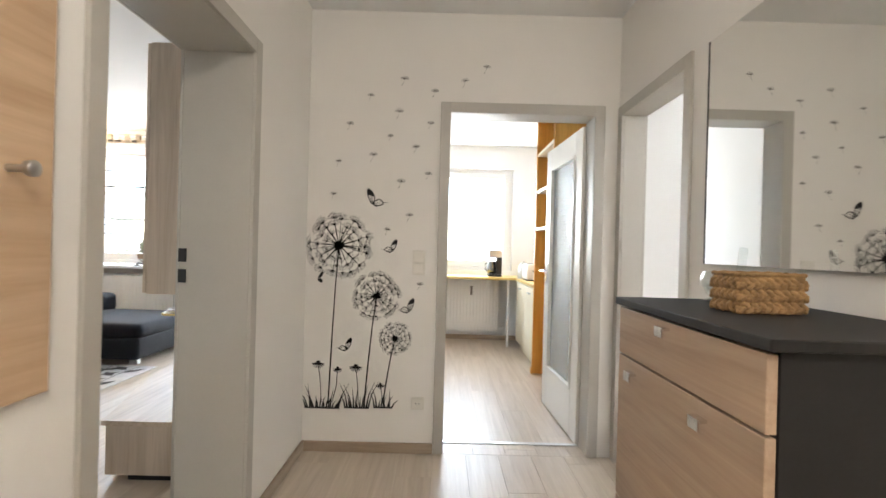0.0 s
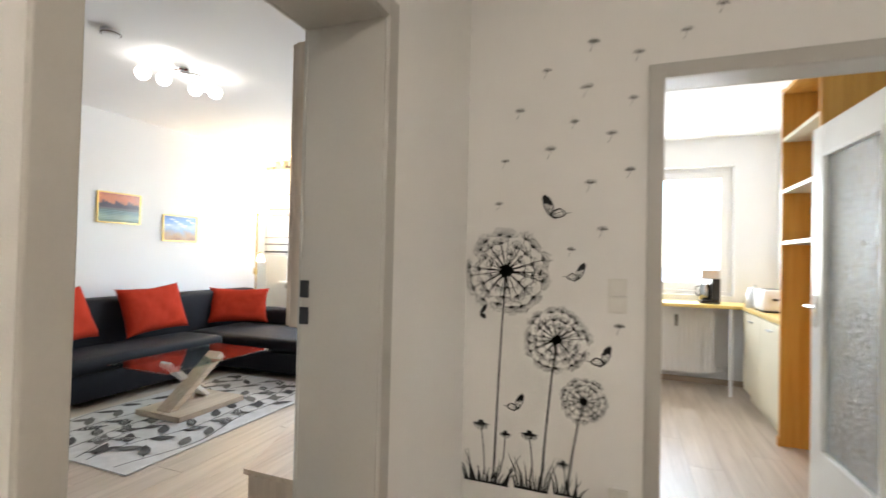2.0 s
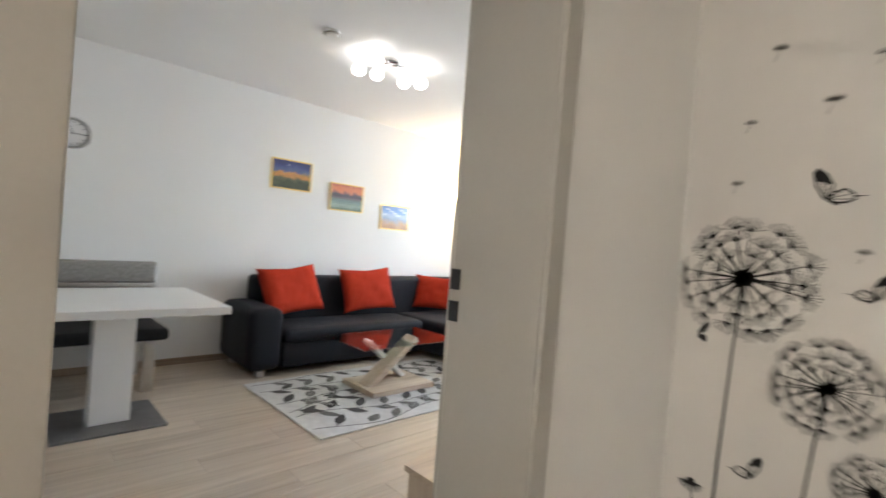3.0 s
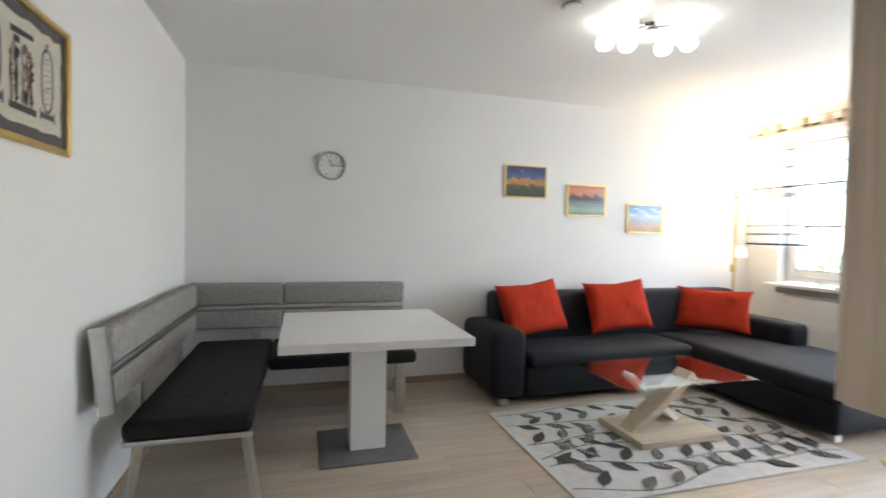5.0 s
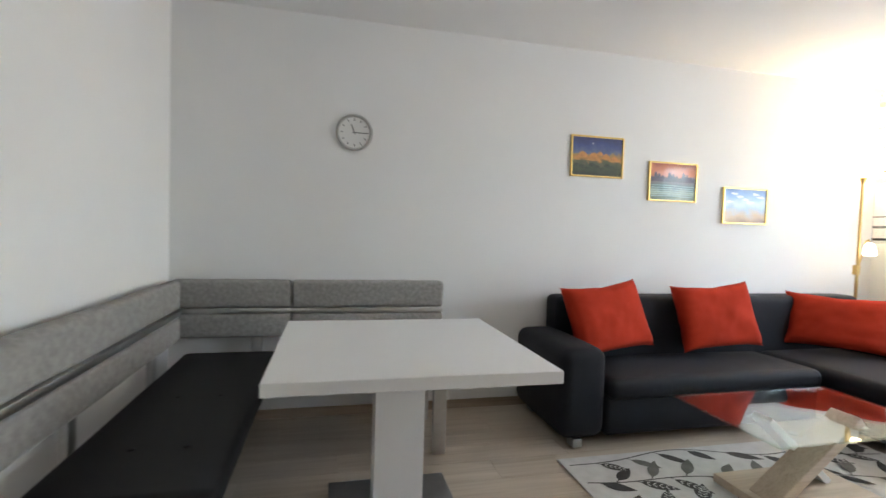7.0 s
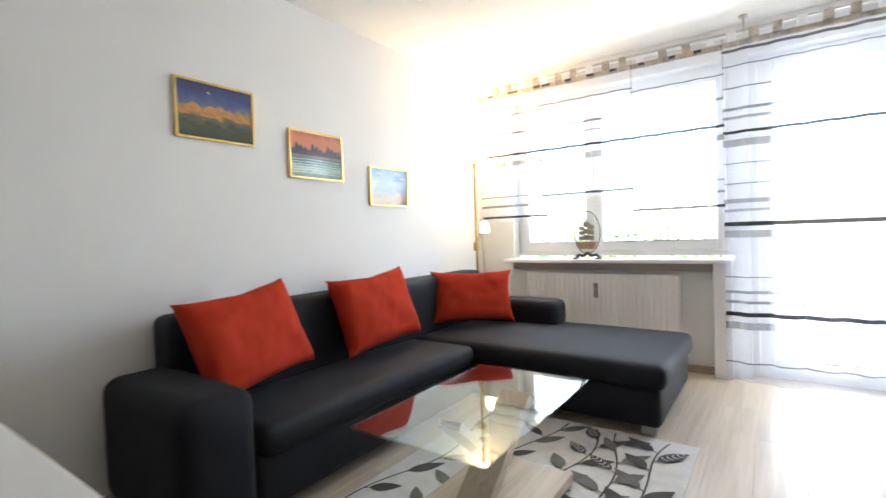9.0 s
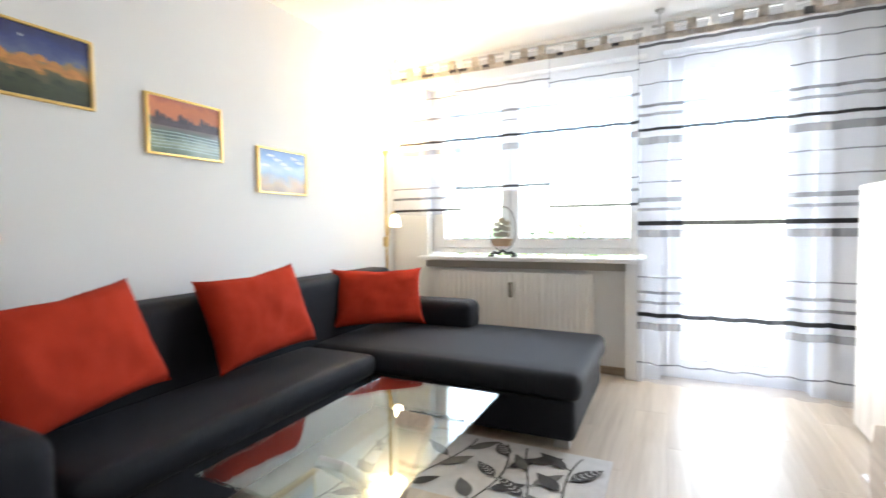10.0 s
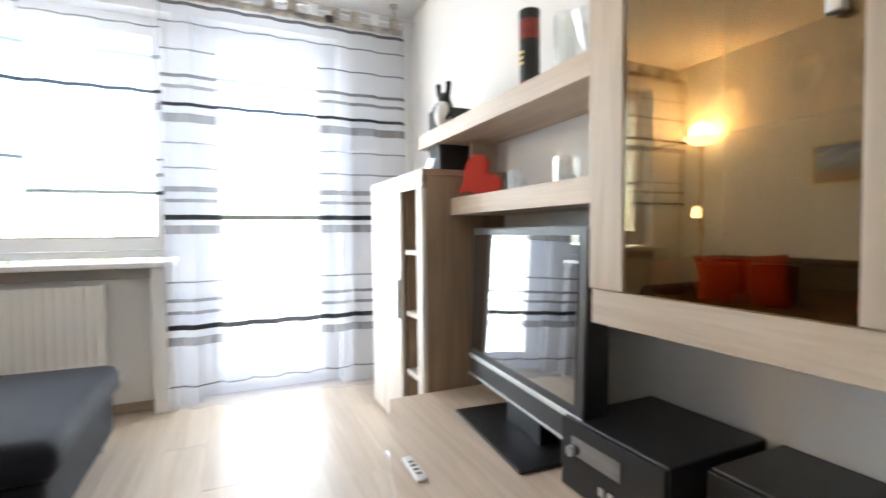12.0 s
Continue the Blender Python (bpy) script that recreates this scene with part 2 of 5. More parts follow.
OAK = wood("pale_oak_veneer", (0.44, 0.34, 0.25), (0.62, 0.51, 0.40), "y", 0.45)
OAKZ = wood("pale_oak_veneer_upright", (0.45, 0.36, 0.27), (0.61, 0.51, 0.41), "z", 0.45)
# Pale oak made whiter: window light on the cabinet front is in the colour.
OAKG = wood("window_whitened_oak", (0.60, 0.54, 0.47), (0.78, 0.73, 0.66), "z", 0.45)
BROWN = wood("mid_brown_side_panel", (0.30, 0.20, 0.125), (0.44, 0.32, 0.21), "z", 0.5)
DRAWER = wood("sonoma_oak_drawer_front", (0.34, 0.23, 0.15), (0.49, 0.36, 0.25), "y", 0.45)
COAT = wood("warm_oak_panel", (0.42, 0.27, 0.15), (0.62, 0.44, 0.28), "y", 0.45, 0.5)
ANTH = plain("anthracite_board", (0.022, 0.020, 0.019), 0.6, vary=0.12, scale=5, Specular_IOR_Level=0.25)
ORANGE = wood("orange_beech_veneer", (0.58, 0.26, 0.035), (0.75, 0.40, 0.085), "z", 0.45)
CREAM = plain("cream_cabinet_front", (0.78, 0.72, 0.55), 0.4, vary=0.03)
YELLOW = plain("yellow_beech_worktop", (0.70, 0.50, 0.16), 0.4, vary=0.08)
SOFA = plain("dark_navy_grey_upholstery", (0.010, 0.0115, 0.0165), 0.62, vary=0.18, scale=4, fine=500, relief=0.35, Sheen_Weight=0.04, Sheen_Roughness=0.4, Specular_IOR_Level=0.20)
SEATBLACK = plain("black_leatherette", (0.010, 0.010, 0.011), 0.55, vary=0.15, scale=5, fine=300, relief=0.2, Specular_IOR_Level=0.25)
RED = plain("orange_red_cotton", (0.42, 0.034, 0.014), 0.9, vary=0.14, scale=7, fine=420, relief=0.35, Specular_IOR_Level=0.15)
GREY = plain("mottled_grey_weave", (0.30, 0.29, 0.275), 0.9, vary=0.28, scale=45, fine=320, relief=0.4)
STEEL = plain("brushed_steel", (0.55, 0.55, 0.54), 0.32, 1.0, vary=0.06, scale=30)
DARKSTEEL = plain("dull_steel_plate", (0.27, 0.27, 0.275), 0.42, 0.8, vary=0.12, scale=12)
CHROME = plain("chrome", (0.8, 0.8, 0.8), 0.12, 1.0, vary=0.03)
BRASS = plain("worn_brass", (0.55, 0.38, 0.15), 0.3, 1.0, vary=0.12, scale=20)
GOLD = plain("gold_leaf_frame", (0.78, 0.56, 0.20), 0.28, 1.0, vary=0.12, scale=25)
BLACK = plain("black_plastic", (0.012, 0.012, 0.013), 0.35, vary=0.2)
MATTBLACK = plain("matt_black_vinyl", (0.02, 0.019, 0.018), 0.8, vary=0.2)
SCREEN = plain("black_glass_screen", (0.01, 0.011, 0.013), 0.03, vary=0.05, relief=0, IOR=2.6, Coat_Weight=1.0, Coat_Roughness=0.0)
PLUG = plain("white_switch_plastic", (0.74, 0.71, 0.64), 0.4, vary=0.03)
RADI = plain("white_radiator_enamel", (0.80, 0.79, 0.76), 0.35, vary=0.02, relief=0.02)
MIRROR, _, _p = base("mirror_silver", 0.0, 1.0)
_p.inputs["Base Color"].default_value = (0.86, 0.87, 0.86, 1)
PANE = sheet_glass("window_pane")
TABLEGLASS = sheet_glass("table_glass", (0.86, 0.93, 0.90), 0.06)
SMOKED = sheet_glass("smoked_bronze_glass", (0.66, 0.54, 0.34), 0.09, (1.0, 0.80, 0.50))
GLASS = sheet_glass("clear_glassware", (0.93, 0.95, 0.95), 0.10)
BULB = glow("opal_globe_lit", (1.0, 0.96, 0.91), 0.85)
WARMBULB = glow("warm_bulb_lit", (1.0, 0.74, 0.40), 4.0)
REDGLAZE = plain("red_heart_lacquer", (0.72, 0.05, 0.03), 0.4, vary=0.08)
SEEDGREY = plain("faded_grey_print", (0.16, 0.15, 0.135), 0.8, vary=0.15)
RUST = plain("rust_glazed_cup", (0.40, 0.085, 0.02), 0.35, vary=0.3, scale=25)
AMBER = plain("amber_glazed_cup", (0.50, 0.20, 0.04), 0.35, vary=0.3, scale=25)
BASKET = plain("woven_water_hyacinth", (0.30, 0.175, 0.07), 0.8, vary=0.45, scale=40, fine=200, relief=0.5)
PAPER = plain("cream_etching_paper", (0.42, 0.39, 0.32), 0.7, vary=0.05, Coat_Weight=0.7, Coat_Roughness=0.02)
INK = plain("brown_black_ink", (0.035, 0.03, 0.026), 0.7, vary=0.2, Coat_Weight=0.7, Coat_Roughness=0.02)
PAPYRUS = plain("pale_papyrus", (0.56, 0.53, 0.43), 0.7, vary=0.10, scale=18, Coat_Weight=0.7, Coat_Roughness=0.02)
MOUNT = plain("charcoal_mount_board", (0.075, 0.07, 0.075), 0.8, vary=0.15, Coat_Weight=0.7, Coat_Roughness=0.02)
INKVIOLET = plain("dark_violet_ink", (0.09, 0.075, 0.11), 0.7, vary=0.3, scale=60, Coat_Weight=0.7)
INKRUST = plain("rust_brown_ink", (0.20, 0.09, 0.06), 0.7, vary=0.3, scale=60, Coat_Weight=0.7)
INKGREY = plain("grey_ink_wash", (0.22, 0.20, 0.17), 0.7, vary=0.3, scale=60, Coat_Weight=0.7)
RUGLIGHT = plain("pale_grey_rug_pile", (0.60, 0.59, 0.58), 0.95, vary=0.12, scale=14, fine=600, relief=0.5)
RUGDARK = plain("charcoal_rug_pile", (0.065, 0.062, 0.06), 0.95, vary=0.25, scale=14, fine=600, relief=0.5)
RUGMID = plain("taupe_rug_pile", (0.15, 0.145, 0.135), 0.95, vary=0.25, scale=14, fine=600, relief=0.5)
GROUND = plain("pale_paving", (0.30, 0.295, 0.285), 0.95, vary=0.15, scale=0.6, fine=30)
BARK = plain("bark", (0.12, 0.085, 0.06), 0.95, vary=0.3, scale=8, relief=0.5)
LEAFGREEN = plain("tree_leaves", (0.10, 0.17, 0.04), 0.6, vary=0.45, scale=1.2, fine=9)

# ---------- the rooms ----------
CEILING = 2.58


def wall(name, axis, a0, a1, s0, s1, openings=(), z0=0.0, z1=CEILING, material=WALL, label="white painted plaster wall"):
    """A wall from a0 to a1 in depth and s0 to s1 along, with openings (from, to, bottom, top) cut through it."""
    bm = bmesh.new()

    def piece(p, q, lo, hi):
        if q - p > 1e-4 and hi - lo > 1e-4:
            if axis == "x":
                box(a0, a1, p, q, lo, hi, 0, bm=bm)
            else:
                box(p, q, a0, a1, lo, hi, 0, bm=bm)

    at = s0
    for p, q, lo, hi in sorted(openings):
        piece(at, p, z0, z1)
        piece(p, q, z0, lo)
        piece(p, q, hi, z1)
        at = q
    piece(at, s1, z0, z1)
    ob = link(name, bm, material)
    return tagged(ob, label, "wall", kind="structure")


# hall
wall("wall_hall_west", "x", -0.96, -0.815, -1.6, 5.9, [(1.10, 2.09, 0, 2.0)], material=HALLWALL, label="cream painted hall wall with a doorway")
wall("wall_living_east", "x", -1.10, -0.96, 0.33, 6.35, [(1.10, 2.09, 0, 2.0)], label="white living room wall behind the wall unit")
wall("wall_hall_north", "y", 2.9, 2.98, -0.815, 1.0, [(0.0, 0.865, 0, 2.01)], material=HALLWALL, label="cream hall wall with dandelion stickers and a doorway")
wall("wall_kitchen_south", "y", 2.98, 3.05, -0.815, 1.45, [(0.0, 0.865, 0, 2.01)], label="white kitchen wall")
wall("wall_hall_east", "x", 1.0, 1.12, -1.6, 2.98, [(2.13, 2.84, 0, 2.0)], material=HALLWALL, label="cream hall wall with mirror and doorway")
wall("wall_hall_south", "y", -1.75, -1.6, -0.96, 1.12, material=HALLWALL, label="cream hall end wall")
wall("wall_hall_west_reveal", "x", -0.84, -0.815, 1.10, 1.215, z1=2.0, material=HALLWALL, label="cream plaster reveal beside the living room doorway")
# living room
wall("wall_living_west", "x", -4.95, -4.77, 0.33, 6.35, label="white living room wall with pictures and a clock")
wall("wall_living_south", "y", 0.33, 0.48, -4.77, -1.10, label="white wall with a gilt framed etching")
wall("wall_living_north", "y", 6.05, 6.35, -4.77, -1.10, [(-4.42, -2.62, 0.87, 2.36), (-2.52, -1.63, 0.0, 2.36)], label="white outer wall with window and balcony door")
# kitchen
wall("wall_kitchen_west", "x", -0.815, -0.70, 3.05, 6.75, label="white kitchen wall")
wall("wall_kitchen_east", "x", 1.30, 1.45, 3.05, 6.75, label="white kitchen wall behind the shelves")
wall("wall_kitchen_north", "y", 6.45, 6.75, -0.70, 1.30, [(-0.42, 0.92, 0.92, 2.28)], label="white kitchen wall with a window")
# bedroom
wall("wall_bedroom_far_west", "x", 1.45, 1.6, 2.98, 4.75, label="white bedroom wall")
wall("wall_bedroom_step", "y", 2.90, 2.98, 1.12, 1.6, label="white bedroom wall return")
wall("wall_bedroom_north", "y", 4.45, 4.75, 1.6, 4.4, [(1.66, 2.06, 0.93, 2.02)], label="white bedroom wall with a window")
wall("wall_bedroom_east", "x", 4.4, 4.55, 0.6, 4.75, label="white bedroom wall")
wall("wall_bedroom_south", "y", 0.45, 0.6, 1.12, 4.55, label="white bedroom wall")


def slab(name, x0, x1, y0, y1, z0, z1, material, label, category):
    return tagged(link(name, box(x0, x1, y0, y1, z0, z1, 0), material), label, category, kind="structure")


slab("ceiling", -4.95, 4.55, -1.75, 6.75, CEILING, CEILING + 0.2, CEIL, "smooth white painted ceiling", "ceiling")
floor = slab("floor", -4.95, 4.55, -1.75, 6.75, -0.3, -0.008, SKIRT, "light oak laminate plank floor", "floor")


def skirting(name, x0, x1, y0, y1):
    ob = link(name, box(x0, x1, y0, y1, 0.0, 0.06, 0.003), SKIRT if abs(y1 - y0) > abs(x1 - x0) else SKIRTX)
    tagged(ob, "oak laminate skirting board along the wall", "baseboard", kind="structure")


skirting("baseboard_hall_north", -0.80, -0.05, 2.885, 2.9)
skirting("baseboard_hall_west_far", -0.815, -0.80, 2.16, 2.9)
skirting("baseboard_hall_west_near", -0.815, -0.80, -1.6, 1.06)
skirting("baseboard_living_west", -4.77, -4.755, 0.48, 6.05)
skirting("baseboard_living_south", -4.755, -1.10, 0.48, 0.495)
skirting("baseboard_living_north", -4.755, -2.76, 6.035, 6.05)
skirting("baseboard_kitchen_north", -0.70, 1.28, 6.435, 6.45)
skirting("baseboard_hall_east", 0.985, 1.0, -1.6, 2.06)


def doorframe(name, axis, face_a, face_b, s0, s1, top=2.0, w=0.06, label="grey-beige painted steel door frame", south=None, rebate=-0.84):
    """Lining through the wall and a flat trim on both faces; the clear opening is s0 to s1, stepped in to south past the rebate."""
    step = s0 if south is None else south
    t = 0.012
    bm = bmesh.new()

    def bar(a, b, p, q, lo, hi):
        if axis == "x":
            box(a, b, p, q, lo, hi, 0.003, bm=bm)
        else:
            box(p, q, a, b, lo, hi, 0.003, bm=bm)

    if south is None:
        bar(face_a, face_b, s0, s0 + t, 0, top - t)
    else:
        bar(face_a, rebate - t, s0, s0 + t, 0, top - t)
        bar(rebate - t, rebate, s0, south + t, 0, top - t)
        bar(rebate, face_b, south, south + t, 0, top - t)
    bar(face_a, face_b, s1 - t, s1, 0, top - t)
    bar(face_a, face_b, s0, s1, top - t, top)
    for f, d, s0 in ((face_a, -0.014, s0), (face_b, 0.014, step)):
        lo, hi = min(f, f + d), max(f, f + d)
        bar(lo, hi, s0 - w + t, s0 + t, 0, top + w - t)
        bar(lo, hi, s1 - t, s1 + w - t, 0, top + w - t)
        bar(lo, hi, s0 + t, s1 - t, top - t, top + w - t)
    return tagged(link(name, bm, TRIM), label, "door frame", kind="structure")


frame_living = doorframe("door_frame_living", "x", -1.10, -0.815, 1.10, 2.09, south=1.215)
doorframe("door_frame_kitchen", "y", 2.9, 3.05, 0.0, 0.865, 2.01)
doorframe("door_frame_bedroom", "x", 1.0, 1.12, 2.13, 2.84)
for z in (1.035, 1.12):
    part("strike_plate", box(-1.102, -1.07, 2.072, 2.0775, z, z + 0.055, 0.001), BLACK, frame_living, "dark metal strike plate")
tagged(link("threshold_kitchen", box(0.013, 0.852, 3.05, 3.085, -0.002, 0.005, 0.002), STEEL), "brushed metal threshold strip in the doorway", "threshold", kind="structure")


def window(name, x0, x1, y, z0, z1, mullions, label, sash=0.075, sill_z=None, door=False):
    """White plastic window: outer frame, one sash with its pane between each pair of mullions."""
    w = thing(name, (x0 + x1) / 2, y, z0, label, "window")
    w["kind"] = "structure"
    cx = (x0 + x1) / 2
    bm = bmesh.new()
    f = 0.045
    for a, b, lo, hi in ((x0, x0 + f, z0, z1), (x1 - f, x1, z0, z1), (x0 + f, x1 - f, z1 - f, z1), (x0 + f, x1 - f, z0, z0 + f)):
        box(a - cx, b - cx, -0.04, 0.04, lo - z0, hi - z0, 0.004, bm=bm)
    part("window_frame", bm, WHITE, w)
    xs = [x0 + f, *mullions, x1 - f]
    for a, b in zip(xs, xs[1:]):
        bm = bmesh.new()
        g = 0.002
        lo, hi = z0 + f + g, z1 - f - g
        for p, q, u, v in ((a + g, a + sash, lo, hi), (b - sash, b - g, lo, hi), (a + sash, b - sash, hi - sash, hi), (a + sash, b - sash, lo, lo + sash)):
            box(p - cx, q - cx, -0.055, 0.03, u - z0, v - z0, 0.006, bm=bm)
        s = part("sash", bm, WHITE, w)
        pane = part("pane", box(a + sash - cx, b - sash - cx, -0.012, -0.006, lo + sash - z0, hi - sash - z0, 0), PANE, s)
        pane.visible_shadow = False
        part("seal", box(a + sash - cx, b - sash - cx, -0.052, -0.045, lo + sash - 0.0 - z0, lo + sash + 0.006 - z0, 0), BLACK, s)
    return w


window("window_living", -4.42, -2.62, 6.20, 0.905, 2.36, [-3.68], "white plastic double window behind sheer curtains")
window("window_balcony_door", -2.52, -1.63, 6.20, 0.0, 2.36, [], "white plastic glazed balcony door behind a sheer curtain", 0.095)
window("window_kitchen", -0.42, 0.92, 6.58, 0.92, 2.28, [], "white plastic kitchen window")
window("window_bedroom", 1.66, 2.06, 4.60, 0.93, 2.02, [], "white plastic bedroom window")
tagged(link("sill_living", box(-4.46, -2.63, 5.92, 6.17, 0.855, 0.887, 0.006), WHITE), "white laminate window sill above the radiator", "window sill", kind="structure")
tagged(link("pilaster_living", box(-2.755, -2.635, 5.955, 6.05, 0.0, 0.853, 0.003), WALL), "white plastered pier under the sill end", "pier", kind="structure")
# Grey box set under the sill to imitate its shade in the niche.
tagged(link("sill_shade_strip", box(-4.42, -2.76, 6.02, 6.05, 0.79, 0.853, 0.002), TRIM), "grey strip standing in for shade under the window sill", "trim", kind="structure")


# ---------- doors ----------
def lever(parent, x, y, z, side, along):
    """A lever handle on its plate; side: which face, along: the way the lever points."""
    part("plate", box(x - 0.004, x + 0.004, y - 0.02, y + 0.02, z - 0.11, z + 0.06, 0.003), CHROME, parent)
    part("door_handle", tube([(x, y, z), (x + side * 0.045, y, z), (x + side * 0.05, y + along * 0.02, z), (x + side * 0.05, y + along * 0.12, z)], 0.009), CHROME, parent, "chrome lever handle", True)


kdoor = thing("door_kitchen", 0.853, 3.055, 0.01, "open white kitchen door with a rippled glass panel", "door", rz=2.5)
kdoor["kind"] = "structure"
bm = bmesh.new()
L, T, H = 0.82, 0.04, 1.97
for a, b, lo, hi in ((0, 0.13, 0, H), (L - 0.13, L, 0, H), (0.13, L - 0.13, H - 0.15, H), (0.13, L - 0.13, 0, 0.30)):
    box(-T / 2, T / 2, a, b, lo, hi, 0.004, bm=bm)
for a, b, lo, hi in ((0.13, 0.15, 0.30, H - 0.15), (L - 0.15, L - 0.13, 0.30, H - 0.15), (0.15, L - 0.15, H - 0.17, H - 0.15), (0.15, L - 0.15, 0.30, 0.32)):
    box(-T / 2 - 0.008, T / 2 + 0.008, a, b, lo, hi, 0.004, bm=bm)
part("door_leaf", bm, LEAF, kdoor)
RIPPLE, _nt, _p = base("rippled_cathedral_glass", 0.22, 0.0, IOR=1.2, Transmission_Weight=0.75)
_p.inputs["Base Color"].default_value = (0.90, 0.93, 0.92, 1)
_v = coords(_nt, (1, 14, 30))
_n = node(_nt, "ShaderNodeTexNoise", Scale=1.6, Detail=2.0, Distortion=1.0)
_nt.links.new(_v, _n.inputs["Vector"])
bump(_nt, _p, _n.outputs["Fac"], 0.9, 0.02)
part("glass_panel", box(-0.003, 0.003, 0.15, L - 0.15, 0.32, H - 0.17, 0), RIPPLE, kdoor, "rippled obscure glass")
lever(kdoor, -0.024, L - 0.065, 1.04, -1, -1)

# ---------- hall ----------
coat = thing("coat_rack_panel", -0.815, 0.372, 0.90, "oak veneered coat panel with metal knobs on the hall wall", "coat rack")
part("panel", box(0.0, 0.022, -0.70, 0.70, 0.0, 1.05, 0.004), COAT, coat)
for yy in (-0.55, -0.18, 0.22, 0.60):
    part("knob", turned(lathe([(0.007, 0), (0.007, 0.03), (0.014, 0.036), (0.015, 0.048), (0.010, 0.052)], 16), Matrix.Translation((0.022, yy, 0.425)) @ Matrix.Rotation(radians(90), 4, "Y")), STEEL, coat, "brushed metal coat knob", True)

dresser = thing("shoe_cabinet", 0.755, 1.275, 0.0, "tall oak shoe cabinet with anthracite body and flap drawers", "cabinet")
part("body", box(-0.195, 0.24, -0.335, 0.335, 0.0, 1.042, 0.002), ANTH, dresser, "anthracite carcass")
part("top", box(-0.225, 0.243, -0.352, 0.352, 1.043, 1.065, 0.003), ANTH, dresser, "anthracite top board")
for lo, hi in ((0.897, 1.036), (0.46, 0.891), (0.03, 0.454)):
    dr = part("drawer_front", box(-0.217, -0.1965, -0.332, 0.332, lo, hi, 0.002), DRAWER, dresser, "sonoma oak front")
    for yy in ((0.03,) if hi - lo < 0.2 else (0.22, -0.14)):
        zz = 1.019 if hi - lo < 0.2 else hi - 0.035
        hb = box(-0.236, -0.2175, yy - 0.02, yy + 0.02, zz - 0.004, zz + 0.004, 0.001)
        box(-0.239, -0.235, yy - 0.02, yy + 0.02, zz - 0.022, zz + 0.004, 0.001, bm=hb)
        part("handle", hb, CHROME, dr, "chrome tab handle")

mirror = thing("wall_mirror", 1.0, 1.30, 1.17, "large frameless hall mirror above the cabinet", "mirror")
part("backing", box(-0.008, -0.001, -0.66, 0.635, 0.004, 0.846, 0), ANTH, mirror)
part("mirror_glass", box(-0.016, -0.009, -0.665, 0.64, 0.0, 0.85, 0.001), MIRROR, mirror)
part("edge_strip", box(-0.018, -0.001, 0.641, 0.648, 0.0, 0.85, 0.001), ANTH, mirror, "dark mirror edge strip")

basket = thing("woven_basket", 0.765, 1.31, 1.065, "small rectangular basket woven from brown water hyacinth", "basket", rz=3)
basket.matrix_basis = pose(0.765, 1.31, 1.065, 0, 0, 3) @ Matrix.Scale(0.88, 4)
bm = bmesh.new()
rb = random.Random(6)
for k in range(3):
    for face, half, off, n in ((0, 0.092, -0.060, 8), (1, 0.092, 0.060, 8), (2, 0.060, -0.092, 5), (3, 0.060, 0.092, 5)):
        for i in range(n):
            for lean in (-1, 1):
                u = -half + (i + 0.5 + 0.25 * lean) * 2 * half / n
                zz = 0.018 + 0.032 * k + 0.004 * lean
                m = Matrix.Translation((u, off, zz) if face < 2 else (off, u, zz))
                if face >= 2:
                    m = m @ Matrix.Rotation(radians(90), 4, "Z")
                m = m @ Matrix.Rotation(radians(38 * lean + rb.uniform(-10, 10)), 4, "Y") @ Matrix.Diagonal((0.0185 * rb.uniform(0.85, 1.1), 0.008, 0.0095 * rb.uniform(0.85, 1.15), 1))
                bmesh.ops.create_icosphere(bm, subdivisions=2, radius=1.0, matrix=m)
for sx in (-1, 1):
    box(sx * 0.090 - 0.003, sx * 0.090 + 0.003, -0.058, 0.058, 0.004, 0.104, 0.001, bm=bm)
    box(-0.089, 0.089, sx * 0.058 - 0.003, sx * 0.058 + 0.003, 0.004, 0.104, 0.001, bm=bm)
part("weave", bm, BASKET, basket, smooth=True)
rim = [(0.092, -0.060), (0.092, 0.060), (-0.092, 0.060), (-0.092, -0.060), (0.092, -0.060)]
loop = []
for (ax, ay), (bx, by) in zip(rim, rim[1:]):
    for i in range(12):
        t = i / 12
        loop.append((ax + (bx - ax) * t, ay + (by - ay) * t, 0.1075 + 0.0015 * math.sin(i * 2.1)))
part("rim", tube(loop + [loop[0]], 0.0055, 8), BASKET, basket, smooth=True)
part("base", box(-0.085, 0.085, -0.06, 0.06, 0.001, 0.006, 0.002), BASKET, basket)

gl = thing("glass_tealight_holder", 0.80, 1.55, 1.065, "clear glass ball candle holder with a tall glass stick", "candle holder")
part("bowl", lathe([(0.030, 0.0), (0.034, 0.004), (0.012, 0.012), (0.024, 0.022), (0.040, 0.045), (0.042, 0.065), (0.034, 0.088), (0.030, 0.090), (0.037, 0.065), (0.034, 0.045), (0.01, 0.026)], 28), GLASS, gl, smooth=True)
part("glass_stick", turned(box(-0.012, 0.012, -0.004, 0.004, 0.0, 0.16, 0.002), Matrix.Translation((0.035, -0.045, 0.004)) @ Matrix.Rotation(radians(7), 4, "Y")), GLASS, gl)

hl = thing("hall_ceiling_light", 0.1, -0.35, CEILING, "round opal hall ceiling light", "ceiling light")
part("base", lathe([(0.10, -0.03), (0.11, -0.001), (0.02, 0.0)], 28), WHITE, hl, smooth=True)


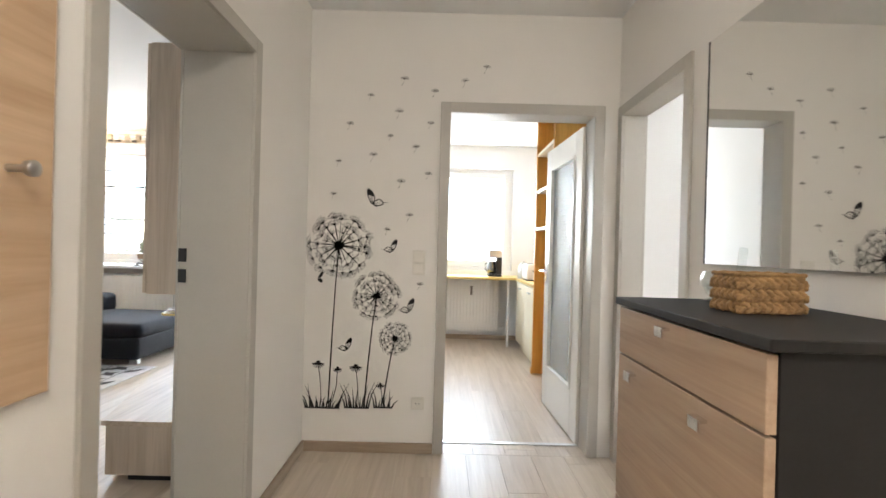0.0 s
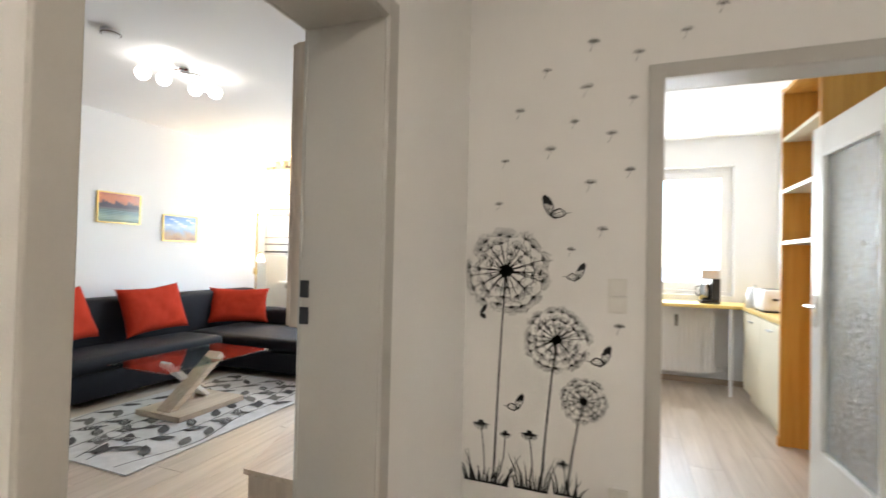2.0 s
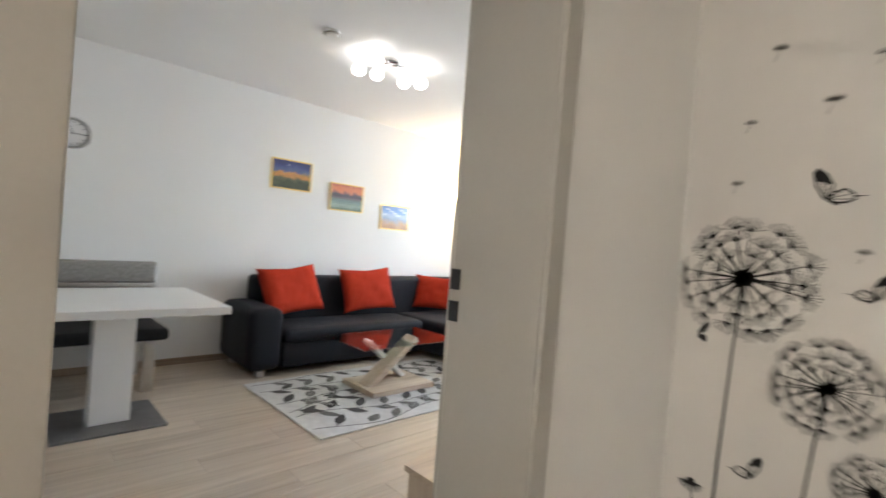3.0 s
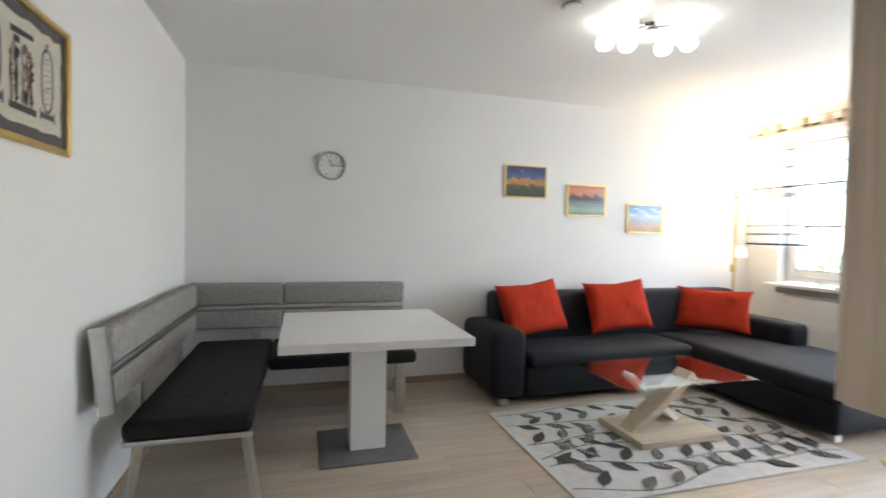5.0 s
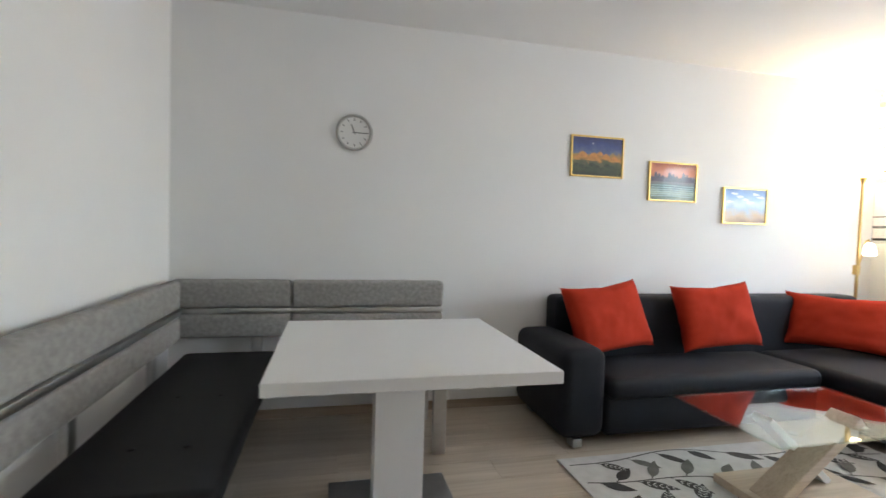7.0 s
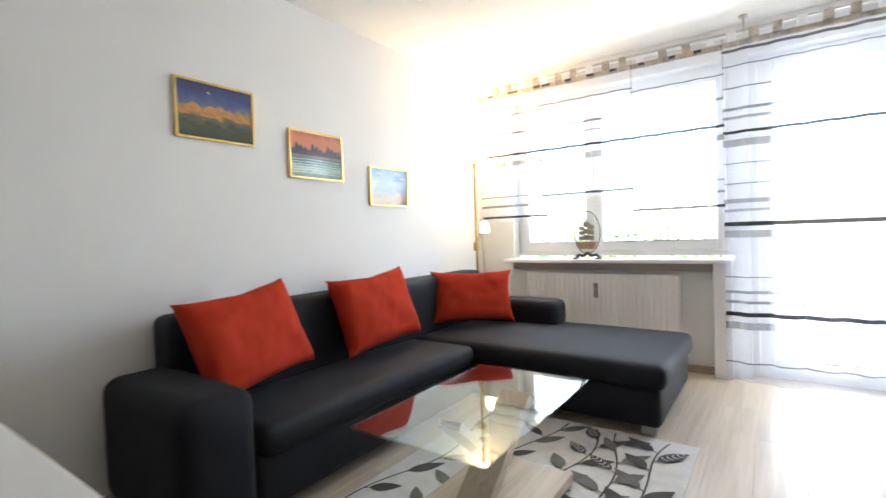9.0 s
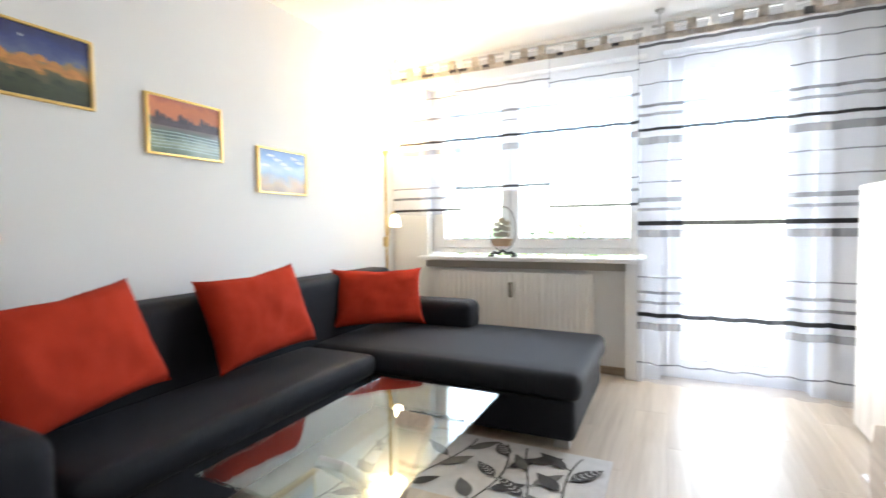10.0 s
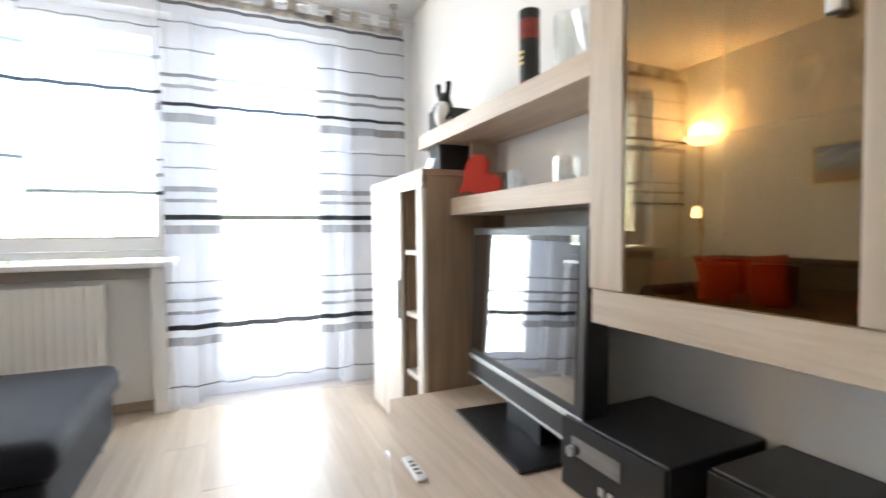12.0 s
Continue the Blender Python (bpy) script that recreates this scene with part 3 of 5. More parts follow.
def switch(name, x, z, n, socket=False):
    s = thing(name, x, 2.9, z, "white double wall switch plate" if not socket else "white wall socket near the floor", "switch" if not socket else "socket")
    for k in range(n):
        zz = (k - (n - 1) / 2) * 0.072
        part("plate", box(-0.037, 0.037, -0.010, 0.0, zz - 0.0355, zz + 0.0355, 0.003), PLUG, s)
        if socket:
            part("socket_well", turned(lathe([(0.021, 0.0), (0.021, 0.003), (0.018, 0.0035), (0.017, -0.0005), (0.001, -0.001)], 24), Matrix.Translation((0, -0.0095, zz)) @ Matrix.Rotation(radians(90), 4, "X")), PLUG, s)
            for px in (-0.009, 0.009):
                part("pin_hole", turned(lathe([(0.003, 0.0), (0.003, 0.0045)], 10), Matrix.Translation((px, -0.0095, zz)) @ Matrix.Rotation(radians(90), 4, "X")), BLACK, s)
        else:
            part("rocker", box(-0.029, 0.029, -0.015, -0.0102, zz - 0.028, zz + 0.028, 0.003), PLUG, s)


switch("light_switch", -0.155, 1.115, 2)
switch("wall_socket", -0.141, 0.292, 1, True)


# wall stickers: flat black vinyl, drawn in x and z on the wall face
def ribbon(bm, pts, w0, w1=None):
    w1 = w0 if w1 is None else w1
    n = len(pts)
    left, right = [], []
    for i, (x, z) in enumerate(pts):
        ax, az = pts[max(i - 1, 0)]
        bx, bz = pts[min(i + 1, n - 1)]
        dx, dz = bx - ax, bz - az
        d = math.hypot(dx, dz) or 1
        w = (w0 + (w1 - w0) * i / max(1, n - 1)) / 2
        left.append(bm.verts.new((x - dz / d * w, 0, z + dx / d * w)))
        right.append(bm.verts.new((x + dz / d * w, 0, z - dx / d * w)))
    for i in range(n - 1):
        bm.faces.new((left[i], right[i], right[i + 1], left[i + 1]))


def blot(bm, x, z, r, n=9, squash=1.0, jag=0.15, turn=0.0):
    vs = []
    for i in range(n):
        a = 2 * math.pi * i / n
        k = r * (1 + jag * random.uniform(-1, 1))
        u, v = k * math.cos(a), k * squash * math.sin(a)
        vs.append(bm.verts.new((x + u * math.cos(turn) - v * math.sin(turn), 0, z + u * math.sin(turn) + v * math.cos(turn))))
    bm.faces.new(vs)


def sticker(name, bm, x, z, label, group, material=None):
    ob = link(name, bm, material or MATTBLACK, facing=(0, -1, 0))
    ob.location = (x - 0.010, 2.8982, z + 0.004)
    return tagged(ob, label, "wall sticker", group)


def floret(bm, cx, cz, ang, r):
    """One tuft of the seed head: a cup of fine hairs on a short stalk, with a fringed rim."""
    blot(bm, cx, cz, r * 0.08, 7, 0.6, 0.3, ang)
    rim = []
    for k in range(11):
        a = ang + (k - 5) * 0.27 + random.uniform(-0.05, 0.05)
        ln = r * random.uniform(0.82, 1.0)
        ex, ez = cx + ln * math.cos(a), cz + ln * math.sin(a)
        ribbon(bm, [(cx, cz), (ex, ez)], r * 0.052, r * 0.030)
        rim.append((cx + 0.86 * ln * math.cos(a), cz + 0.86 * ln * math.sin(a)))
        if k % 2 == 0:
            blot(bm, ex, ez, r * 0.05, 6, 0.5, 0.3, a + 1.57)
    ribbon(bm, rim[:5], r * 0.022), ribbon(bm, rim[6:], r * 0.022)


def dandelion(x, z, r, foot):
    bm = bmesh.new()
    blot(bm, 0, 0, r * 0.14, 15, 1, 0.35)
    for count, far, size, thin in ((17, 0.80, 0.225, 0.014), (13, 0.58, 0.21, 0.020), (9, 0.36, 0.18, 0.026)):
        for k in range(count):
            a = 2 * math.pi * (k + 0.5 * (count % 3)) / count + random.uniform(-0.12, 0.12)
            d = far * r * random.uniform(0.92, 1.05)
            bx, bz = d * math.cos(a), d * math.sin(a)
            ribbon(bm, [(0, 0), (bx, bz)], r * thin * 1.6, r * 0.010)
            floret(bm, bx, bz, a, r * size)
    ob = sticker("dandelion_sticker", bm, x, z, "black dandelion clock sticker on the cream wall", "dandelion stickers")
    fx, fz = foot[0] - x, foot[1] - z
    bm = bmesh.new()
    ribbon(bm, [(-0.02 * fx, -r * 0.10), (fx * 0.25 - 0.004, fz * 0.25), (fx * 0.6 - 0.004, fz * 0.6), (fx, fz)], 0.005, 0.009)
    part("stem", bm, MATTBLACK, ob, "thin black stem", facing=(0, -1, 0)).location = (0, 0.0006, 0)


dandelion(-0.615, 1.201, 0.200, (-0.655, 0.27))
dandelion(-0.388, 0.910, 0.146, (-0.445, 0.27))
dandelion(-0.274, 0.663, 0.102, (-0.335, 0.28))

for x, z, s in ((0.223, 2.266, 1), (0.100, 2.182, 1), (-0.076, 2.117, 1), (-0.256, 2.185, 1.1), (-0.450, 2.083, 0.9), (-0.280, 1.994, 1.2), (-0.096, 1.929, 0.9), (-0.567, 1.915, 1),
                (-0.328, 1.848, 0.8), (-0.177, 1.788, 1), (-0.426, 1.736, 1.1), (-0.629, 1.693, 0.8), (-0.103, 1.632, 0.9), (-0.260, 1.584, 1.1), (-0.653, 1.501, 0.8), (-0.207, 1.387, 1), (-0.334, 1.300, 0.8), (-0.135, 0.985, 0.9)):
    bm = bmesh.new()
    w = 0.023 * s
    tip = random.uniform(-0.25, 0.25)
    blot(bm, 0, 0, w * 0.30, 8, 0.42, 0.2, tip)
    for k in range(19):
        a = tip + math.pi * (k / 18) * 1.1 - 0.15
        ribbon(bm, [(0, 0), (w * math.cos(a), w * 0.66 * math.sin(a))], 0.0007, 0.0011)
    for k in range(8):
        a = tip - math.pi * (0.10 + 0.115 * k)
        ribbon(bm, [(0, 0), (0.75 * w * math.cos(a), 0.40 * w * math.sin(a))], 0.0007, 0.0010)
    ribbon(bm, [(0, 0), (-0.2 * w, -0.8 * w), (-0.62 * w, -1.65 * w)], 0.0006, 0.0022)
    sticker("seed_sticker", bm, x, z, "small grey flying dandelion seed sticker on the wall", "seed stickers", SEEDGREY)

for x, z, s, flip, tilt in ((-0.415, 1.463, 1.2, 1, 0.0), (-0.307, 1.188, 0.9, -1, 0.0), (-0.722, 1.006, 0.65, 1, -0.9), (-0.200, 0.839, 1.0, -1, 0.05), (-0.558, 0.605, 0.9, -1, 0.0)):
    bm = bmesh.new()

    def at(u, v):
        return s * flip * u, s * v

    dark = tilt < -0.5
    upper = [(-0.012, -0.012), (-0.030, 0.020), (-0.036, 0.052), (-0.030, 0.062), (-0.012, 0.048), (0.002, 0.022), (0.000, 0.000)]
    lower = [(-0.004, -0.014), (0.004, 0.004), (0.024, 0.012), (0.040, 0.002), (0.044, -0.012), (0.028, -0.020), (0.008, -0.020)]
    tip = [(-0.036, 0.052), (-0.030, 0.062), (-0.012, 0.048), (0.000, 0.026), (-0.010, 0.022), (-0.018, 0.030), (-0.031, 0.030)]
    for outline in (upper, lower) if dark else (tip,):
        bm.faces.new([bm.verts.new((at(u, v)[0], 0, at(u, v)[1])) for u, v in outline])
    if not dark:
        for outline in (upper, lower):
            ring = [at(u, v) for u, v in outline]
            ribbon(bm, ring + [ring[0]], 0.0048 * s)
            for k in (2, 3, 4):
                ribbon(bm, [at(-0.006, -0.012), ring[k]], 0.0016 * s)
        ribbon(bm, [at(0.040, -0.006), at(0.066, -0.004)], 0.004 * s, 0.001 * s)
    ribbon(bm, [at(-0.020, -0.004), at(-0.004, -0.016), at(0.014, -0.026)], 0.003 * s, 0.006 * s)
    bmesh.ops.rotate(bm, verts=bm.verts[:], cent=(0, 0, 0), matrix=Matrix.Rotation(-tilt, 3, "Y"))
    sticker("butterfly_sticker", bm, x, z, "black butterfly sticker on the cream wall", "butterfly stickers")

for x, z, fx, fz in ((-0.718, 0.509, -0.695, 0.28), (-0.604, 0.479, -0.632, 0.28), (-0.498, 0.493, -0.478, 0.27), (-0.352, 0.390, -0.34, 0.27)):
    bm = bmesh.new()
    s = 1.0 if z > 0.485 else 0.7
    blot(bm, 0, 0.006, 0.012 * s, 9, 0.8)
    for k in range(9):
        a = -math.pi * (0.02 + 0.12 * k)
        ribbon(bm, [(0, 0), (0.022 * s * math.cos(a), 0.012 * math.sin(a)), (0.038 * s * math.cos(a), 0.030 * s * math.sin(a) - 0.002)], 0.007 * s, 0.004 * s)
    ribbon(bm, [(0, 0), ((fx - x) * 0.4 + 0.006, (fz - z) * 0.5), (fx - x, fz - z)], 0.004, 0.005)
    sticker("daisy_sticker", bm, x, z, "black drooping daisy sticker on the wall", "daisy stickers")

for x, z, n in ((-0.690, 0.245, 17), (-0.487, 0.25, 12), (-0.333, 0.255, 9)):
    bm = bmesh.new()
    for k in range(n):
        u = (k / (n - 1) - 0.5) * 0.155 * n / 14
        h = random.uniform(0.05, 0.165) * (0.75 if n < 12 else 1)
        lean = u * 0.6 + random.uniform(-0.03, 0.03)
        ribbon(bm, [(u, 0), (u + lean * 0.3, h * 0.5), (u + lean, h)], 0.011, 0.001)
    ribbon(bm, [(-0.085 * n / 14, 0.002), (0.085 * n / 14, 0.002)], 0.008)
    sticker("grass_sticker", bm, x, z, "black grass tuft sticker above the skirting", "grass stickers")


# ---------- living room: seating ----------
sofa = thing("corner_sofa", -3.9, 4.2, 0.0, "dark navy-grey upholstered corner sofa with a chaise", "sofa")
X0, Y0 = -3.9, 4.2


def sofa_part(name, x0, x1, y0, y1, z0, z1, bevel, puff=0.0, label="", cuts=8):
    return part(name, soft(x0 - X0, x1 - X0, y0 - Y0, y1 - Y0, z0, z1, bevel, puff, cuts), SOFA, sofa, label, True)


sofa_part("base", -4.70, -4.035, 3.02, 4.60, 0.06, 0.30, 0.03)
sofa_part("seat_cushion", -4.55, -4.00, 3.03, 4.60, 0.275, 0.40, 0.05, 0.02)
sofa_part("armrest", -4.74, -4.01, 2.725, 3.015, 0.06, 0.58, 0.07, 0.015)
sofa_part("backrest", -4.75, -4.53, 2.945, 5.62, 0.10, 0.815, 0.05, 0.0)
sofa_part("chaise_base", -4.54, -2.88, 4.62, 5.60, 0.06, 0.28, 0.035)
sofa_part("chaise_cushion", -4.54, -2.845, 4.60, 5.61, 0.265, 0.405, 0.055, 0.022)
sofa_part("rear_armrest", -4.52, -3.74, 5.36, 5.60, 0.38, 0.60, 0.06, 0.0)
for x, y in ((-4.07, 2.84), (-4.65, 2.84), (-2.95, 4.69), (-2.95, 5.52), (-4.1, 5.5)):
    part("foot", box(x - 0.04 - X0, x + 0.04 - X0, y - 0.03 - Y0, y + 0.03 - Y0, 0.0125 if x > -4.2 and 2.7 < y < 4.7 else 0.0, 0.062, 0.004), STEEL, sofa, "brushed metal sofa foot")


def cushion(x, y, z, w, h, lean, turn, seed, spin=0):
    ob = link("throw_cushion", pillow(w, h, 0.17, seed), RED, smooth=True)
    ob.matrix_basis = pose(x, y, z, 0, 0, turn) @ pose(0, 0, 0, 0, lean, 0) @ pose(0, 0, 0, spin, 0, 0)
    tagged(ob, "plump orange-red cotton cushion leaning on the sofa", "cushion", "red sofa cushions")


cushion(-4.385, 3.23, 0.70, 0.64, 0.47, -22, 9, 1.0, 5)
cushion(-4.41, 4.11, 0.695, 0.63, 0.47, -19, -4, 5.0, 4)
cushion(-4.34, 5.13, 0.645, 0.66, 0.42, -18, -48, 9.0, -1)

# corner dining bench
cb = thing("corner_bench", -3.9, 1.3, 0.0, "corner dining bench, black seat, grey woven backrests, steel frame", "bench")
CX, CY = -3.9, 1.3


def bench_part(name, bmx, material, label="", smooth=True):
    turned(bmx, Matrix.Translation((-CX, -CY, 0)))
    return part(name, bmx, material, cb, label, smooth)


bench_part("seat", soft(-4.66, -3.05, 0.60, 1.13, 0.385, 0.47, 0.03, 0.01), SEATBLACK, "black leatherette seat pad")
bench_part("seat", soft(-4.66, -4.02, 1.132, 2.14, 0.385, 0.47, 0.03, 0.01), SEATBLACK, "black leatherette seat pad")
for x, y in ((-3.35, 0.80), (-3.35, 0.97), (-3.85, 0.80), (-3.85, 0.97), (-4.25, 1.45), (-4.25, 1.8)):
    bt = lathe([(0.012, 0.478), (0.010, 0.4825), (0.002, 0.484)], 12)
    bench_part("button", turned(bt, Matrix.Translation((x, y, 0.0))), SEATBLACK)
for lo, hi in ((0.555, 0.70), (0.735, 0.905)):
    bench_part("back_pad", soft(-4.60, -2.99, 0.525, 0.60, lo, hi, 0.025, 0, 6), GREY, "mottled grey woven backrest")
    bench_part("back_pad", soft(-4.72, -4.63, 0.53, 1.20, lo, hi, 0.025, 0, 6), GREY, "mottled grey woven backrest")
    bench_part("back_pad", soft(-4.72, -4.63, 1.205, 2.165, lo, hi, 0.025, 0, 6), GREY, "mottled grey woven backrest")
bench_part("rail", box(-4.60, -2.985, 0.535, 0.598, 0.702, 0.733, 0.003), STEEL, "brushed steel rail between the pads")
bench_part("rail", box(-4.715, -4.642, 0.60, 2.165, 0.702, 0.733, 0.003), STEEL, "brushed steel rail between the pads")
bench_part("back_post", turned(box(-0.012, 0.012, -0.03, 0.03, 0, 0.36, 0.003), Matrix.Translation((-2.972, 0.585, 0.545)) @ Matrix.Rotation(radians(6), 4, "X")), STEEL, "brushed steel back post")
for y in (1.0, 1.9):
    bench_part("back_post", box(-4.72, -4.68, y - 0.03, y + 0.03, 0.36, 0.556, 0.003), STEEL)
for x in (-3.5, -4.3):
    bench_part("back_post", box(x - 0.03, x + 0.03, 0.53, 0.56, 0.36, 0.556, 0.003), STEEL)
bench_part("frame_bar", box(-3.10, -3.06, 0.60, 1.13, 0.36, 0.384, 0.003), STEEL)
bench_part("frame_bar", box(-4.6, -3.10, 0.75, 0.79, 0.352, 0.384, 0.003), BLACK)
bench_part("frame_bar", box(-4.4, -4.36, 1.132, 2.1, 0.352, 0.384, 0.003), BLACK)


def leg(x, y, dx, dy, w=0.02):
    bmx = tube([(x + dx, y + dy, 0.0), (x, y, 0.362)], 0.024, 4)
    return bench_part("leg", bmx, STEEL, "square steel leg", False)


leg(-3.09, 1.10, -0.02, 0.05)
leg(-3.09, 0.66, -0.02, -0.06)
bench_part("leg", box(-4.14, -4.11, 2.0, 2.075, 0.0, 0.362, 0.003), STEEL, "broad flat steel leg")
bench_part("leg", box(-4.62, -4.59, 2.0, 2.075, 0.0, 0.362, 0.003), STEEL, "broad flat steel leg")
leg(-4.62, 0.62, 0.0, 0.0)

# dining table
dt = thing("dining_table", -3.57, 1.73, 0.0, "white lacquered pedestal dining table on a steel plate", "table")
part("tabletop", box(-0.485, 0.485, -0.497, 0.497, 0.722, 0.768, 0.004), WHITE, dt)
part("pedestal", box(-0.10, 0.02, -0.105, 0.105, 0.014, 0.721, 0.003), WHITE, dt)
part("base_plate", box(-0.325, 0.185, -0.285, 0.275, 0.0, 0.013, 0.002), DARKSTEEL, dt, "dull steel base plate")

# glass coffee table
gt = thing("coffee_table", -3.455, 3.76, 0.0, "glass coffee table on crossed oak slabs", "table")
part("glass_top", box(-0.312, 0.312, -0.515, 0.515, 0.382, 0.392, 0.002), TABLEGLASS, gt, "clear glass top with polished edges")
part("base_board", box(-0.12, 0.33, -0.415, 0.215, 0.0125, 0.055, 0.004), OAK, gt, "oak base board")
sl = box(-0.07, 0.07, -0.025, 0.025, -0.30, 0.30, 0.004)
part("slanted_support", turned(sl, Matrix.Translation((0.115, -0.12, 0.222)) @ Matrix.Rotation(radians(-52), 4, "X")), OAK, gt, "slanted oak slab")
sl = box(-0.05, 0.05, -0.018, 0.018, -0.255, 0.255, 0.004)
part("cross_support", turned(sl, Matrix.Translation((0.02, -0.10, 0.222)) @ Matrix.Rotation(radians(49), 4, "X")), WHITE, gt, "white cross slab")
for x, y in ((-0.02, -0.29), (0.18, -0.29), (0.05, 0.12), (0.18, 0.12)):
    part("glass_pad", lathe([(0.02, 0.0), (0.02, 0.006)], 16), STEEL, gt).location = (x, y, 0.3755)

# rug with leaf pattern
rug = thing("leaf_rug", -3.315, 3.645, 0.0, "grey rug with charcoal leaf and twig pattern", "rug")
part("rug_body", box(-0.615, 0.615, -0.985, 0.985, 0.001, 0.010, 0.003), RUGLIGHT, rug)


def leaf_shape(bm, x, y, ln, wd, a):
    n = 8
    up, dn = [], []
    for i in range(n + 1):
        t = i / n
        w = wd * math.sin(math.pi * t ** 0.8) * 0.5
        for side, out in ((1, up), (-1, dn)):
            u, v = ln * t, side * w
            out.append((x + u * math.cos(a) - v * math.sin(a), y + u * math.sin(a) + v * math.cos(a)))
    vs = [bm.verts.new((px, py, 0)) for px, py in up + dn[-2:0:-1]]
    bm.faces.new(vs)


def flat_ribbon(bm, pts, w):
    b = bmesh.new()
    ribbon(b, pts, w)
    for v in b.verts:
        v.co = Vector((v.co.x, v.co.z, 0))
    merged(b, bm)


rr = random.Random(4)
count = 0
for col in range(6):
    x0 = -0.53 + 0.205 * col
    stem = [(x0 + 0.055 * math.sin(3.4 * t + col * 1.9) + 0.03 * math.sin(7.0 * t + col), t) for t in [-0.95 + 0.05 * k for k in range(39)]]
    bm = bmesh.new()
    flat_ribbon(bm, stem, 0.009)
    for v in bm.verts:
        v.co.z = 0.0108
    part("twig", bm, RUGDARK, rug, facing=(0, 0, 1))
    for k in range(1, 38, 2):
        x, y = stem[k]
        side = 1 if (k // 2 + col) % 2 else -1
        b = math.pi / 2 - side * rr.uniform(0.55, 1.0)
        ln, wd = rr.uniform(0.15, 0.20), rr.uniform(0.058, 0.078)
        ex, ey = x + (ln + 0.03) * math.cos(b), y + (ln + 0.03) * math.sin(b)
        if abs(ex) > 0.60 or abs(ey) > 0.97:
            continue
        bm = bmesh.new()
        leaf_shape(bm, 0.025, 0, ln, wd, 0)
        flat_ribbon(bm, [(0, 0), (0.03, 0)], 0.006)
        style = rr.random()
        lf = part("leaf", bm, RUGMID if style < 0.3 else RUGDARK, rug, facing=(0, 0, 1))
        count += 1
        lf.matrix_basis = pose(x, y, 0.0112 + 0.00006 * count, 0, 0, math.degrees(b))
        if style > 0.72:
            bm = bmesh.new()
            for q in range(5):
                u = 0.035 + (ln - 0.04) * (q + 0.7) / 5
                flat_ribbon(bm, [(u, 0.002), (u + 0.016, wd * 0.26)], 0.006)
                flat_ribbon(bm, [(u, -0.002), (u + 0.016, -wd * 0.26)], 0.006)
            vein = part("leaf_vein", bm, RUGLIGHT, lf, facing=(0, 0, 1))
            vein.location = (0, 0, 0.00163)


# ---------- pictures and clock ----------
def picture(name, y, z, w, h, material, label):
    p = thing(name, -4.77, y, z, label, "picture", "pictures above the sofa")
    bm = bmesh.new()
    f = 0.012
    for a, b, lo, hi in ((-w / 2, -w / 2 + f, -h / 2, h / 2), (w / 2 - f, w / 2, -h / 2, h / 2), (-w / 2 + f, w / 2 - f, h / 2 - f, h / 2), (-w / 2 + f, w / 2 - f, -h / 2, -h / 2 + f)):
        box(0.0, 0.02, a, b, lo, hi, 0.003, bm=bm)
    part("picture_frame", bm, GOLD, p, "thin gilt frame")
    part("painting", box(0.002, 0.012, -w / 2 + f, w / 2 - f, -h / 2 + f, h / 2 - f, 0), material, p)
    return p


P1 = banded("painting_of_hills", [(0.0, (0.02, 0.03, 0.015)), (0.25, (0.05, 0.07, 0.03)), (0.36, (0.10, 0.10, 0.05)), (0.42, (0.45, 0.20, 0.04)), (0.55, (0.30, 0.20, 0.08)), (0.60, (0.10, 0.14, 0.25)), (0.8, (0.03, 0.05, 0.20)), (1.0, (0.015, 0.02, 0.10))], 0.28, wobble=0.085, nscale=16)
P2 = banded("painting_of_a_town_at_dusk", [(0.0, (0.10, 0.16, 0.12)), (0.2, (0.25, 0.33, 0.26)), (0.34, (0.08, 0.14, 0.14)), (0.5, (0.16, 0.14, 0.15)), (0.60, (0.10, 0.09, 0.11)), (0.68, (0.55, 0.18, 0.09)), (0.85, (0.60, 0.20, 0.09)), (1.0, (0.42, 0.13, 0.08))], 0.28, wobble=0.075, nscale=22)
P3 = banded("painting_of_a_shore", [(0.0, (0.22, 0.09, 0.05)), (0.18, (0.38, 0.20, 0.10)), (0.30, (0.30, 0.24, 0.22)), (0.42, (0.20, 0.30, 0.45)), (0.6, (0.35, 0.45, 0.62)), (0.75, (0.16, 0.30, 0.60)), (1.0, (0.08, 0.18, 0.45))], 0.28, wobble=0.09, nscale=11)
pic1 = picture("landscape_painting", 3.327, 1.817, 0.43, 0.30, P1, "gilt framed painting of orange hills at night")
pic2 = picture("town_painting", 3.982, 1.667, 0.43, 0.30, P2, "gilt framed painting of a town at dusk")
pic3 = picture("shore_painting", 4.665, 1.511, 0.43, 0.29, P3, "gilt framed painting of a blue shore")

HILL = plain("ochre_paint", (0.50, 0.22, 0.06), 0.5, vary=0.35, scale=40, Coat_Weight=0.6, Coat_Roughness=0.03)
BUSH = plain("dark_green_paint", (0.035, 0.05, 0.025), 0.5, vary=0.5, scale=50, Coat_Weight=0.6, Coat_Roughness=0.03)
CLOUD = plain("pale_blue_paint", (0.55, 0.62, 0.72), 0.5, vary=0.3, scale=40, Coat_Weight=0.6, Coat_Roughness=0.03)
SKYLINE = plain("slate_paint", (0.07, 0.06, 0.075), 0.5, vary=0.4, scale=50, Coat_Weight=0.6, Coat_Roughness=0.03)
WATER = plain("sea_green_paint", (0.30, 0.42, 0.40), 0.5, vary=0.35, scale=40, Coat_Weight=0.6, Coat_Roughness=0.03)


